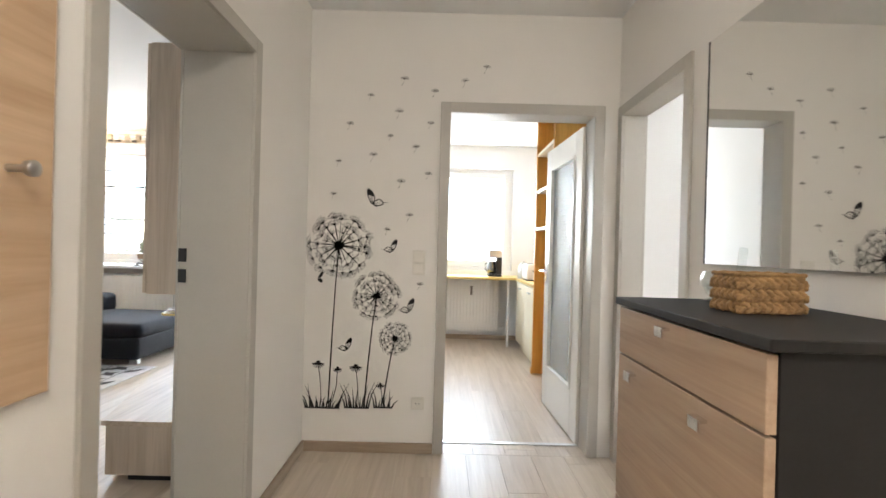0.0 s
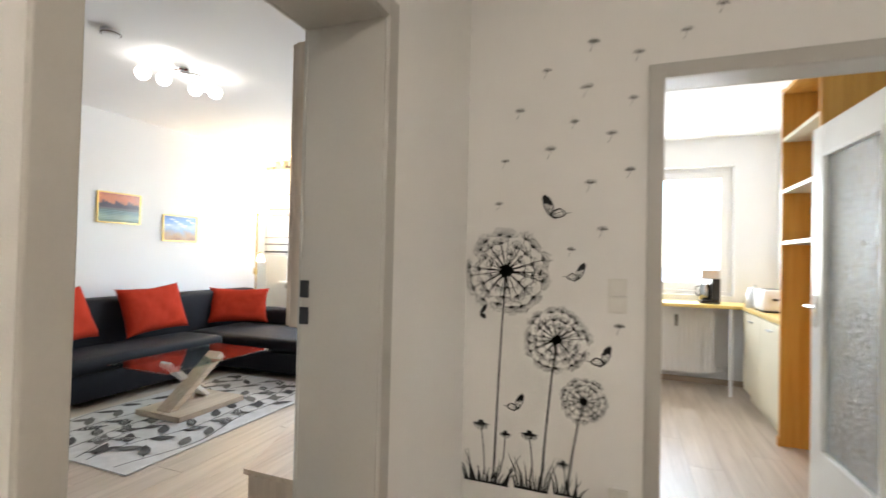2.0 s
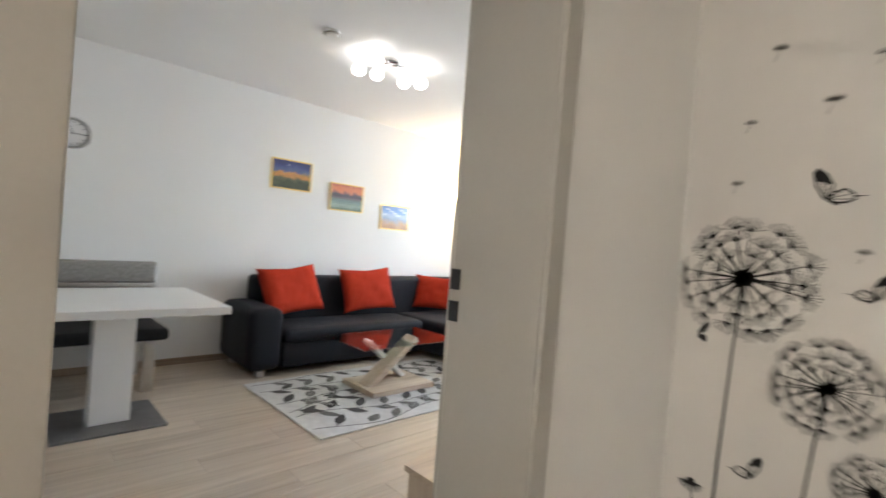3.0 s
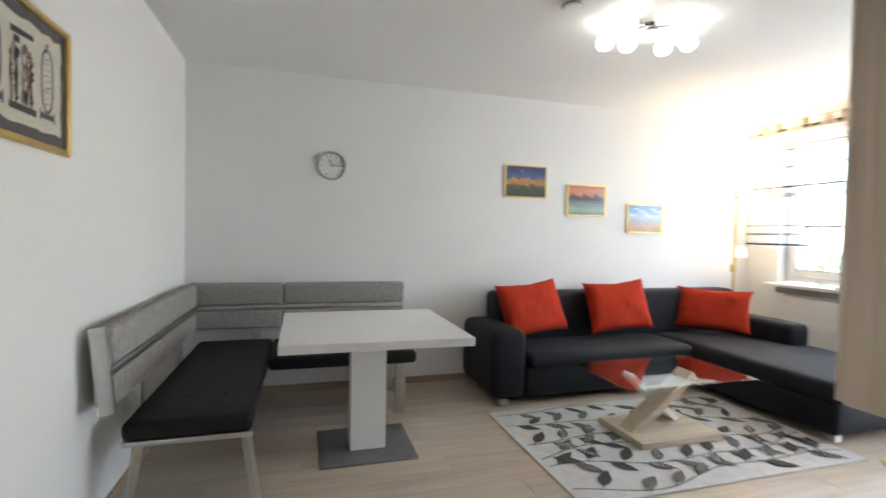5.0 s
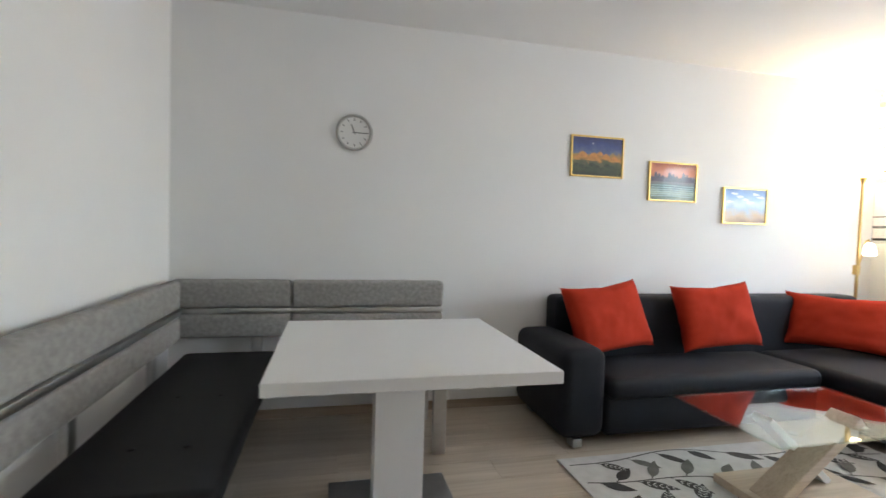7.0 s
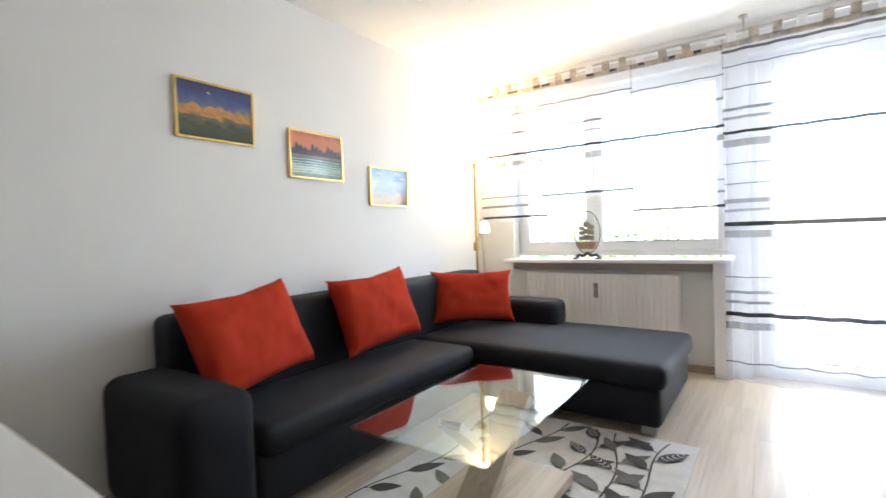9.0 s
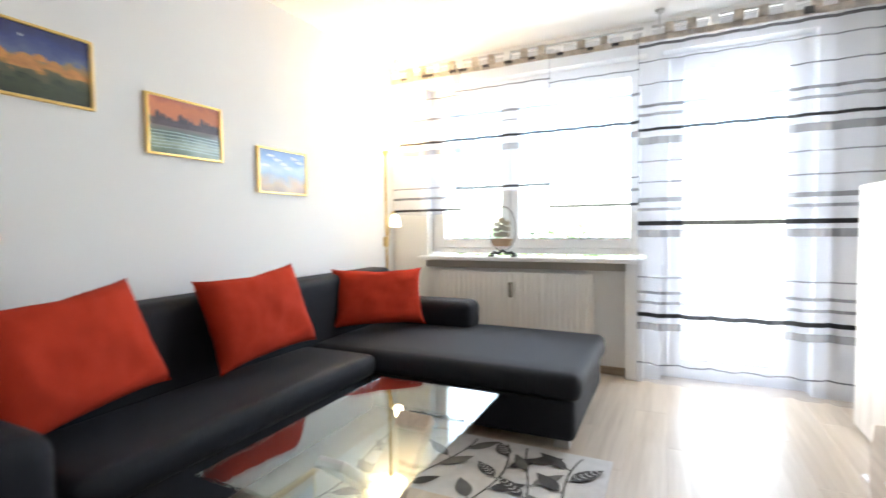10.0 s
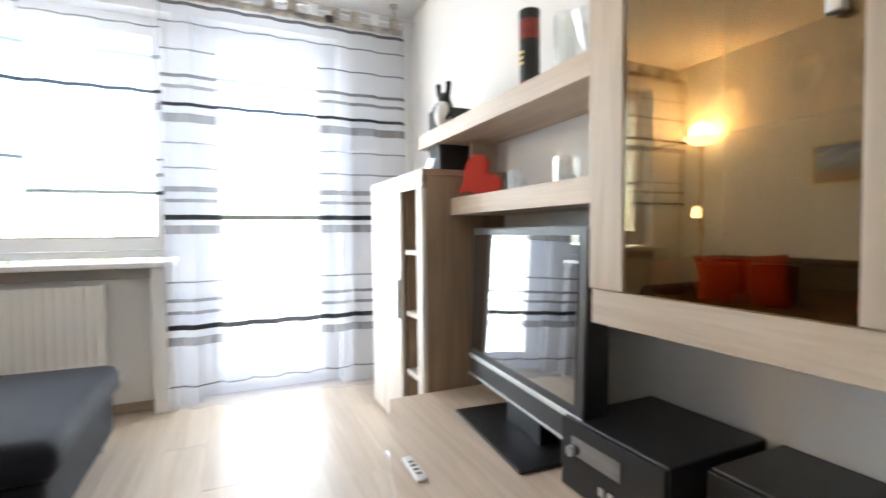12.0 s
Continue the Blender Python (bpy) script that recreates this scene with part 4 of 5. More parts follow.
def dab(pic, name, material, draw, d=0.0126):
    """Strokes of one colour on a painting; draw fills a bmesh in x (across) and z."""
    bm = bmesh.new()
    draw(bm)
    for v in bm.verts:
        v.co = Vector((d, v.co.x, v.co.z))
    part(name, bm, material, pic, facing=(1, 0, 0))


def mound(bm, y, z, w, h):
    vs = [bm.verts.new((y + w * (k / 10 - 0.5), 0, z + h * math.sin(math.pi * k / 10) ** 0.8)) for k in range(11)]
    bm.faces.new(vs)


for y, z, w, h in ((-0.12, -0.01, 0.10, 0.045), (-0.03, -0.03, 0.12, 0.06), (0.07, -0.015, 0.08, 0.04), (0.14, -0.03, 0.09, 0.04), (-0.165, -0.03, 0.06, 0.03), (0.02, 0.01, 0.06, 0.028)):
    dab(pic1, "painted_hill", HILL, lambda bm, a=(y, z, w, h): mound(bm, *a), 0.0124 + 0.0001 * (z < 0))
for k in range(9):
    dab(pic1, "painted_bush", BUSH, lambda bm, k=k: blot(bm, -0.17 + 0.042 * k, -0.062 - 0.012 * (k % 3), 0.024, 9, 0.5, 0.35), 0.0128)
dab(pic1, "painted_moon", CLOUD, lambda bm: blot(bm, -0.04, 0.095, 0.006, 10, 1, 0.0))
for k in range(13):
    dab(pic2, "painted_house", SKYLINE, lambda bm, k=k: mound(bm, -0.186 + 0.031 * k, 0.0, 0.05, 0.035 + 0.013 * ((k * 7) % 4)), 0.0124 + 0.0001 * (k % 2))
for k in range(6):
    dab(pic2, "painted_wave", WATER, lambda bm, k=k: ribbon(bm, [(-0.19, -0.03 - 0.016 * k), (-0.05 + 0.02 * (k % 3), -0.026 - 0.016 * k), (0.19, -0.034 - 0.016 * k)], 0.005))
for k in range(7):
    dab(pic3, "painted_cloud", CLOUD, lambda bm, k=k: blot(bm, -0.15 + 0.05 * k, 0.03 + 0.022 * ((k * 3) % 4), 0.035, 11, 0.28, 0.35), 0.0126 + 0.0001 * (k % 3))

et = thing("papyrus_picture", -2.57, 0.48, 1.797, "gilt framed papyrus print with two oval cartouches on dark mount", "picture")
W2, H2, F2 = 0.305, 0.228, 0.024
bm = bmesh.new()
for a, b, lo, hi in ((-W2, -W2 + F2, -H2, H2), (W2 - F2, W2, -H2, H2), (-W2 + F2, W2 - F2, H2 - F2, H2), (-W2 + F2, W2 - F2, -H2, -H2 + F2)):
    box(a, b, 0.0, 0.024, lo, hi, 0.008, 3, bm=bm)
part("picture_frame", bm, GOLD, et, "bevelled gilt frame")
part("mount", box(-W2 + F2, W2 - F2, 0.002, 0.010, -H2 + F2, H2 - F2, 0), MOUNT, et, "charcoal mount board")


def on_paper(bm, d=0.0124):
    for v in bm.verts:
        v.co.y = d
    return bm


# papyrus sheet with torn edges
rf = random.Random(9)
bm = bmesh.new()
ring = []
for (ax, az), (bx, bz) in zip([(-0.245, -0.165), (0.245, -0.165), (0.245, 0.165), (-0.245, 0.165)], [(0.245, -0.165), (0.245, 0.165), (-0.245, 0.165), (-0.245, -0.165)]):
    for k in range(12):
        t = k / 12
        ring.append((ax + (bx - ax) * t + rf.uniform(-0.006, 0.006), az + (bz - az) * t + rf.uniform(-0.006, 0.006)))
bm.faces.new([bm.verts.new((x, 0, z)) for x, z in ring])
part("papyrus", on_paper(bm, 0.0112), PAPYRUS, et, "pale torn-edged papyrus sheet", facing=(0, 1, 0))
for cx in (-0.150, 0.150):
    bm = bmesh.new()
    pts = [(cx + 0.036 * math.cos(2 * math.pi * i / 28), 0.010 + 0.105 * (1 if math.sin(2 * math.pi * i / 28) > 0 else -1) * abs(math.sin(2 * math.pi * i / 28)) ** 0.55) for i in range(29)]
    ribbon(bm, pts, 0.011)
    ribbon(bm, [(cx, 0.118), (cx, 0.138)], 0.010, 0.016)
    ribbon(bm, [(cx - 0.045, -0.110), (cx + 0.045, -0.110)], 0.020)
    for q in (-1, 1):
        ribbon(bm, [(cx + q * 0.045, -0.088), (cx + q * 0.045, -0.128)], 0.009)
    part("cartouche", on_paper(bm), INKVIOLET, et, "dark violet oval cartouche", facing=(0, 1, 0))
    bm = bmesh.new()
    for k in range(9):
        z = 0.085 - 0.019 * k
        ribbon(bm, [(cx - rf.uniform(0.008, 0.020), z), (cx + rf.uniform(0.008, 0.020), z + rf.uniform(-0.006, 0.006))], rf.uniform(0.003, 0.006))
    part("printed_sign", on_paper(bm), INKGREY, et, "faint printed signs", facing=(0, 1, 0))
bm = bmesh.new()
ribbon(bm, [(-0.065, 0.120), (0.065, 0.112)], 0.016, 0.022)
ribbon(bm, [(0.015, 0.088), (0.050, 0.086)], 0.022)
ribbon(bm, [(-0.080, -0.118), (0.075, -0.118)], 0.022)
part("printed_bar", on_paper(bm), INK, et, "dark printed bar", facing=(0, 1, 0))
for x, m, w in ((-0.050, INK, 0.020), (-0.024, INKRUST, 0.024), (0.004, INKGREY, 0.016), (0.036, INK, 0.024), (0.058, INKRUST, 0.014)):
    bm = bmesh.new()
    for k in range(11):
        blot(bm, x + rf.uniform(-0.4, 0.4) * w, 0.066 - 0.0155 * k, w * rf.uniform(0.30, 0.62), 8, rf.uniform(0.6, 1.3), 0.4, rf.uniform(0, 3))
    ribbon(bm, [(x, 0.06), (x + rf.uniform(-0.012, 0.012), -0.02), (x, -0.105)], 0.009, 0.013)
    part("printed_shape", on_paper(bm, 0.0118), m, et, facing=(0, 1, 0))

ck = thing("wall_clock", -4.77, 1.565, 1.858, "round silver rimmed wall clock with white dial", "clock")
part("rim", turned(lathe([(0.098, 0.0), (0.115, 0.0), (0.118, 0.014), (0.112, 0.026), (0.102, 0.026), (0.099, 0.016), (0.098, 0.0)], 48, None, False), Matrix.Rotation(radians(90), 4, "Y")), STEEL, ck, "brushed metal rim", True)
part("dial", turned(lathe([(0.001, 0.002), (0.0985, 0.002), (0.0985, 0.010), (0.001, 0.0105)], 48), Matrix.Rotation(radians(90), 4, "Y")), WHITE, ck)
for k in range(12):
    a = 2 * math.pi * k / 12
    mk = box(0.0108, 0.0122, -0.0022, 0.0022, 0.074, 0.090, 0)
    part("hour_mark", turned(mk, Matrix.Rotation(a, 4, "X")), BLACK, ck)
for ln, w, a in ((0.055, 0.006, 22), (0.085, 0.0042, -92)):
    part("pointer", turned(box(0.0125, 0.0138, -w / 2, w / 2, -0.012, ln, 0), Matrix.Rotation(radians(a), 4, "X")), BLACK, ck)

# ---------- ceiling lamp, smoke alarm ----------
cl = thing("globe_ceiling_lamp", -3.11, 3.26, CEILING, "chrome ceiling lamp with six lit opal globes", "ceiling lamp")
part("canopy", lathe([(0.06, -0.001), (0.062, -0.018), (0.05, -0.028), (0.012, -0.03)], 28), CHROME, cl, smooth=True)
for x, y, z in ((-0.10, -0.21, -0.10), (0.10, -0.20, -0.075), (-0.13, -0.03, -0.075), (0.12, 0.12, -0.10), (-0.10, 0.21, -0.075), (0.06, 0.25, -0.10)):
    part("arm", tube([(0, 0, -0.028), (x * 0.5, y * 0.5, -0.038), (x * 0.95, y * 0.95, z + 0.055), (x, y, z + 0.038)], 0.006, 8), CHROME, cl, "bent chrome arm", True)
    g = part("globe", ball(0, 0, 0, 0.047), BULB, cl, "lit opal glass globe", True)
    g.location = (x, y, z - 0.012)
sm = thing("smoke_alarm", -3.04, 2.72, CEILING, "white round smoke alarm on the ceiling", "smoke alarm")
part("housing", lathe([(0.052, -0.001), (0.054, -0.018), (0.042, -0.034), (0.01, -0.036)], 28), WHITE, sm, smooth=True)
part("vent_ring", lathe([(0.055, -0.020), (0.0555, -0.024), (0.050, -0.026), (0.046, -0.0245)], 28), INKGREY, sm, smooth=True)

# ---------- window side: radiator, curtains, lamp ----------
def radiator(name, x0, x1, y, z0, z1, label):
    r = thing(name, (x0 + x1) / 2, y, z0, label, "radiator")
    w, h = (x1 - x0) / 2, z1 - z0
    n = int((x1 - x0) / 0.045)
    outline = [(-w, 0.012), (-w, 0.0)]
    for k in range(n):
        xa = -w + 0.015 + k * (2 * w - 0.03) / n
        q = (2 * w - 0.03) / n
        outline += [(xa + 0.12 * q, 0.0), (xa + 0.28 * q, -0.003), (xa + 0.72 * q, -0.003), (xa + 0.88 * q, 0.0)]
    outline += [(w, 0.0), (w, 0.012)]
    bm = prism(outline, 0.0, h)
    part("front_panel", bm, RADI, r)
    part("rear_panel", box(-w + 0.02, w - 0.02, 0.05, 0.06, 0.01, h - 0.01, 0.003), RADI, r)
    bm = bmesh.new()
    for k in range(int(2 * w / 0.02)):
        xx = -w + 0.01 + 0.02 * k
        box(xx, xx + 0.006, 0.012, 0.07, h - 0.012, h - 0.002, 0, bm=bm)
    part("top_grille", bm, RADI, r)
    part("heat_meter", box(-0.015, 0.015, -0.030, -0.006, h - 0.20, h - 0.08, 0.004), INKGREY, r, "grey heat cost meter")
    part("valve", turned(lathe([(0.012, 0), (0.022, 0.01), (0.024, 0.05), (0.02, 0.06)], 16), Matrix.Translation((w + 0.006, 0.03, 0.05)) @ Matrix.Rotation(radians(90), 4, "Y")), WHITE, r, "white thermostat valve", True)
    for s in (-1, 1):
        part("bracket", box(s * w * 0.8 - 0.01, s * w * 0.8 + 0.01, 0.06, 0.092, h * 0.2, h * 0.9, 0), RADI, r)
    return r


radiator("panel_radiator", -4.26, -2.98, 5.953, 0.17, 0.765, "white panel radiator under the living room window sill")


def sheer(name, stripes, z_ref):
    """Sheer white voile with woven stripes at given heights: (height, thickness, grey, opacity)."""
    m = bpy.data.materials.new(name)
    m.use_nodes = True
    nt = m.node_tree
    nt.nodes.remove(nt.nodes["Principled BSDF"])
    tc = nt.nodes.new("ShaderNodeTexCoord")
    sep = nt.nodes.new("ShaderNodeSeparateXYZ")
    nt.links.new(tc.outputs["Object"], sep.inputs[0])
    mr = nt.nodes.new("ShaderNodeMath")
    mr.operation = "DIVIDE"
    mr.inputs[1].default_value = 2.6
    nt.links.new(sep.outputs["Z"], mr.inputs[0])
    z = mr.outputs[0]
    veil = (0.64, 0.69, 0.80)
    cols, opac = [(0.0, veil)], [(0.0, (0.26,) * 3)]
    for zz, th, g, op in sorted(stripes):
        a, b = (zz - th / 2) / 2.6, (zz + th / 2) / 2.6
        g *= 0.4
        cols += [(a, (g, g, g * 1.03)), (b, veil)]
        opac += [(a, (op,) * 3), (b, (0.26,) * 3)]

    def chain(stops):
        """Colour ramps hold 32 stops each: split the height between two."""
        lo, hi = stops[:29], stops[29:]
        out = ramp(nt, z, lo, True)
        if hi:
            hi_out = ramp(nt, z, [(0.0, lo[-1][1]), *hi], True)
            gt = nt.nodes.new("ShaderNodeMath")
            gt.operation = "GREATER_THAN"
            gt.inputs[1].default_value = hi[0][0]
            nt.links.new(z, gt.inputs[0])
            mx = nt.nodes.new("ShaderNodeMixRGB")
            nt.links.new(gt.outputs[0], mx.inputs[0])
            nt.links.new(out, mx.inputs[1])
            nt.links.new(hi_out, mx.inputs[2])
            out = mx.outputs[0]
        return out

    col, op = chain(cols), chain(opac)
    d = nt.nodes.new("ShaderNodeBsdfDiffuse")
    t = nt.nodes.new("ShaderNodeBsdfTranslucent")
    nt.links.new(col, d.inputs["Color"])
    nt.links.new(col, t.inputs["Color"])
    cloth = nt.nodes.new("ShaderNodeMixShader")
    cloth.inputs[0].default_value = 0.55
    nt.links.new(d.outputs[0], cloth.inputs[1])
    nt.links.new(t.outputs[0], cloth.inputs[2])
    clear = nt.nodes.new("ShaderNodeBsdfTransparent")
    mix = nt.nodes.new("ShaderNodeMixShader")
    nt.links.new(op, mix.inputs[0])
    nt.links.new(clear.outputs[0], mix.inputs[1])
    nt.links.new(cloth.outputs[0], mix.inputs[2])
    nt.links.new(mix.outputs[0], nt.nodes["Material Output"].inputs["Surface"])
    return m


DOORSTRIPES = [(2.35, 0.022, 0.22, 0.9), (2.26, 0.006, 0.5, 0.7), (2.245, 0.006, 0.5, 0.7), (2.09, 0.010, 0.35, 0.85), (1.945, 0.026, 0.30, 0.85), (1.885, 0.022, 0.42, 0.8), (1.784, 0.026, 0.03, 0.97), (1.71, 0.05, 0.42, 0.75),
               (1.58, 0.005, 0.5, 0.7), (1.565, 0.005, 0.5, 0.7), (1.425, 0.008, 0.40, 0.8), (1.30, 0.030, 0.42, 0.8), (1.235, 0.016, 0.42, 0.75), (1.135, 0.026, 0.03, 0.97), (1.065, 0.055, 0.42, 0.7),
               (0.96, 0.005, 0.5, 0.7), (0.94, 0.005, 0.5, 0.7), (0.76, 0.008, 0.40, 0.8), (0.652, 0.022, 0.42, 0.8), (0.585, 0.020, 0.42, 0.75), (0.497, 0.026, 0.03, 0.97), (0.418, 0.050, 0.45, 0.7), (0.31, 0.005, 0.5, 0.7), (0.155, 0.010, 0.35, 0.8)]
VOILE = sheer("striped_sheer_voile", DOORSTRIPES, 0)
SHORTSTRIPES = [(2.40, 0.02, 0.25, 0.85), (2.30, 0.006, 0.5, 0.7), (2.237, 0.014, 0.35, 0.8), (2.17, 0.006, 0.5, 0.7), (2.034, 0.024, 0.32, 0.85), (1.96, 0.016, 0.45, 0.75), (1.842, 0.026, 0.03, 0.97), (1.755, 0.05, 0.45, 0.7), (1.60, 0.006, 0.5, 0.7), (1.448, 0.014, 0.06, 0.95)]
SHORT = sheer("striped_short_voile", SHORTSTRIPES, 0)
LONGSTRIPES = [(2.40, 0.02, 0.25, 0.85), (2.20, 0.008, 0.4, 0.8), (2.034, 0.020, 0.40, 0.8), (1.842, 0.026, 0.05, 0.97), (1.765, 0.04, 0.5, 0.65), (1.46, 0.010, 0.35, 0.8), (1.38, 0.022, 0.38, 0.8), (1.275, 0.016, 0.05, 0.95)]
LONG = sheer("striped_long_voile", LONGSTRIPES, 0)
HEADER = plain("grey_patterned_header_tape", (0.42, 0.37, 0.31), 0.8, vary=0.5, scale=16, fine=60)



def curtain(name, x0, x1, z0, z1, y, material, label, folds, depth, seed, dip=0.0):
    """A hanging voile panel with soft folds, tabs over the rail and a weighted hem."""
    c = thing(name, 0, y, 0, label, "curtain", "striped sheer curtains")
    bm = bmesh.new()
    nx, nz = int((x1 - x0) * 60), 24
    rows = []
    for j in range(nz + 1):
        t = j / nz
        row = []
        for i in range(nx + 1):
            u = i / nx
            ph = 2 * math.pi * folds * u + seed
            d = depth * (0.35 + 0.65 * t) * (math.sin(ph) + 0.4 * math.sin(2.3 * ph + 1 + seed))
            zz = z1 + (z0 - z1) * t + 0.006 * t * math.sin(ph * 0.5) - dip * t * math.sin(math.pi * u) * 0.5
            row.append(bm.verts.new((x0 + (x1 - x0) * u + 0.3 * depth * math.cos(ph), d, zz)))
        rows.append(row)
    for a, b in zip(rows, rows[1:]):
        for i in range(nx):
            bm.faces.new((a[i], a[i + 1], b[i + 1], b[i]))
    cloth = part("voile", bm, material, c, smooth=True)
    n = max(2, int((x1 - x0) / 0.13))
    for k in range(n):
        xx = x0 + (k + 0.5) * (x1 - x0) / n
        part("tab", box(xx - 0.028, xx + 0.028, -0.016, 0.016, z1 - 0.035, z1 + 0.035, 0.006), HEADER if k % 3 else WHITE, c, "patterned curtain tab")
    part("header_band", box(x0 + 0.01, x1 - 0.01, -0.004, 0.004, z1 - 0.075, z1 - 0.035, 0.001), HEADER, c, "grey header band")
    return c


curtain("balcony_curtain", -2.68, -1.22, 0.02, 2.455, 5.885, VOILE, "floor-length sheer curtain with black and grey stripes", 7.0, 0.022, 0.0)
curtain("window_curtain", -3.30, -2.66, 1.24, 2.455, 5.90, LONG, "sheer curtain panel with a black bottom stripe", 3.5, 0.016, 1.1)
curtain("window_curtain", -4.08, -3.28, 1.42, 2.455, 5.89, SHORT, "shorter sheer curtain panel with dark stripes", 4.0, 0.018, 2.3, 0.02)
curtain("window_curtain", -4.68, -4.02, 1.24, 2.455, 5.885, LONG, "sheer curtain panel beside the floor lamp", 3.0, 0.018, 0.4)

rod = thing("curtain_rail", -2.9, 5.885, 2.48, "steel curtain rail fixed under the ceiling", "curtain rail")
part("rail", turned(lathe([(0.008, -1.76), (0.008, 1.76)], 12), Matrix.Rotation(radians(90), 4, "Y")), STEEL, rod, smooth=True)
part("rail", turned(lathe([(0.006, -1.74), (0.006, 1.74)], 12), Matrix.Translation((0, 0.04, 0.01)) @ Matrix.Rotation(radians(90), 4, "Y")), STEEL, rod, smooth=True)
for x in (-1.72, 0.36, 1.62):
    br = lathe([(0.028, 0.085), (0.028, 0.0995), (0.006, 0.081), (0.006, -0.012), (0.012, -0.016)], 14)
    part("bracket", turned(br, Matrix.Translation((x, 0, 0))), STEEL, rod, "round steel ceiling bracket", True)
part("stopper", box(1.15, 1.20, -0.034, -0.016, -0.095, -0.055, 0.003), BLACK, rod, "small black tag on the curtain")

fl = thing("torchiere_floor_lamp", -4.63, 5.70, 0.0, "brass uplight floor lamp with a reading lamp, lit", "floor lamp")
part("base", lathe([(0.12, 0.0), (0.122, 0.012), (0.10, 0.022), (0.02, 0.03)], 32), BRASS, fl, smooth=True)
part("pole", tube([(0, 0, 0.02), (0, 0, 1.76)], 0.011), BRASS, fl, smooth=True)
part("bowl_cone", lathe([(0.011, 1.735), (0.026, 1.775), (0.024, 1.785), (0.004, 1.786)], 20), BRASS, fl, "brass cone under the bowl", True)
part("bowl", lathe([(0.02, 1.786), (0.07, 1.80), (0.12, 1.835), (0.145, 1.862), (0.141, 1.865), (0.116, 1.842), (0.068, 1.808), (0.02, 1.795)], 36), glow("lit_bowl_glass", (1.0, 0.78, 0.46), 1.6), fl, "lit opal glass uplight bowl", True)
part("bulb", ball(0, 0, 1.825, 0.016), WARMBULB, fl, "lit bulb", True)
part("dimmer", box(-0.018, 0.018, -0.03, 0.01, 0.98, 1.06, 0.004), BRASS, fl, "brass dimmer block")
rd = part("reading_arm", tube([(0, 0, 1.02), (0.04, -0.03, 1.10), (0.06, -0.03, 1.20), (0.07, -0.03, 1.26), (0.10, -0.04, 1.27), (0.115, -0.045, 1.235)], 0.007), BRASS, fl, "bent brass arm", True)
part("reading_shade", turned(lathe([(0.018, 0.055), (0.036, 0.03), (0.044, -0.03), (0.038, -0.045), (0.001, -0.046)], 24), Matrix.Translation((0.115, -0.045, 1.19))), glow("lit_reading_shade", (1.0, 0.82, 0.52), 1.4), fl, "lit glass reading shade", True)

ship = thing("ship_ornament", -3.705, 6.01, 0.887, "ship in an oval glass on a dark carved stand", "ornament")
ship.matrix_basis = pose(-3.705, 6.01, 0.887) @ Matrix.Scale(1.17, 4)
part("stand", tube([(-0.09, 0, 0.012), (-0.065, 0, 0.03), (-0.03, 0, 0.022), (0, 0, 0.045), (0.03, 0, 0.022), (0.065, 0, 0.03), (0.09, 0, 0.012)], 0.012, 8), BLACK, ship, "dark carved wooden stand", True)
for s in (-1, 1):
    part("stand_foot", box(s * 0.085 - 0.02, s * 0.085 + 0.02, -0.03, 0.03, 0.0, 0.012, 0.004), BLACK, ship)
part("oval_glass", turned(turned(lathe([(0.001, -0.008), (0.15, -0.006), (0.155, 0.0), (0.15, 0.006), (0.001, 0.008)], 40), Matrix.Diagonal((0.62, 1, 1, 1))), Matrix.Translation((0, 0, 0.195)) @ Matrix.Rotation(radians(90), 4, "X")), GLASS, ship, "oval glass disc", True)
part("rim", tube([(0.097 * math.cos(2 * math.pi * k / 32), 0, 0.195 + 0.157 * math.sin(2 * math.pi * k / 32)) for k in range(33)], 0.004, 6), INKGREY, ship, smooth=True)
bm = prism([(-0.06, -0.012), (-0.075, 0.012), (0.075, 0.012), (0.055, -0.012)], -0.012, 0.012)
part("hull", turned(bm, Matrix.Translation((0, -0.012, 0.10)) @ Matrix.Rotation(radians(90), 4, "X") @ Matrix.Diagonal((1, 2.2, 1, 1))), BROWN, ship)
for x, h in ((-0.035, 0.13), (0.0, 0.17), (0.035, 0.14)):
    part("mast", tube([(x, -0.012, 0.12), (x, -0.012, 0.12 + h)], 0.0025, 6), BROWN, ship)
    for k in range(3):
        part("sail", box(x - 0.022, x + 0.022, -0.018, -0.015, 0.14 + k * h * 0.28, 0.14 + k * h * 0.28 + h * 0.22, 0), PAPER, ship)

# ---------- wall unit ----------
lb = thing("tv_lowboard", -1.45, 3.63, 0.0, "long bow-fronted pale oak lowboard", "lowboard")
front = []
for k in range(25):
    t = k / 24
    front.append((-0.22 - 0.30 * math.sin(math.pi * min(1, max(0, (t + 0.02) / 1.1))) ** 1.3, -1.17 + 2.29 * t))
part("top", prism(front + [(0.345, 1.12), (0.345, -1.17)], 0.288, 0.312), OAK, lb, "pale oak top board")
body = [(x + 0.015, y) for x, y in front]
part("body", prism([(x, max(-1.155, min(1.105, y))) for x, y in body] + [(0.343, 1.105), (0.343, -1.155)], 0.04, 0.287), OAKZ, lb)
part("plinth", box(-0.12, 0.33, -1.12, 1.08, 0.0, 0.04, 0), ANTH, lb)
for y in (-0.75, 0.05, 0.80):
    x = min(front, key=lambda p: abs(p[1] - y))[0]
    part("handle", box(x - 0.012, x + 0.012, y - 0.06, y + 0.06, 0.20, 0.215, 0.003), STEEL, lb, "brushed bar handle")

gc = thing("glass_wall_cabinet", -1.32, 3.10, 0.82, "pale oak wall cabinet with a smoked glass door", "wall cabinet")
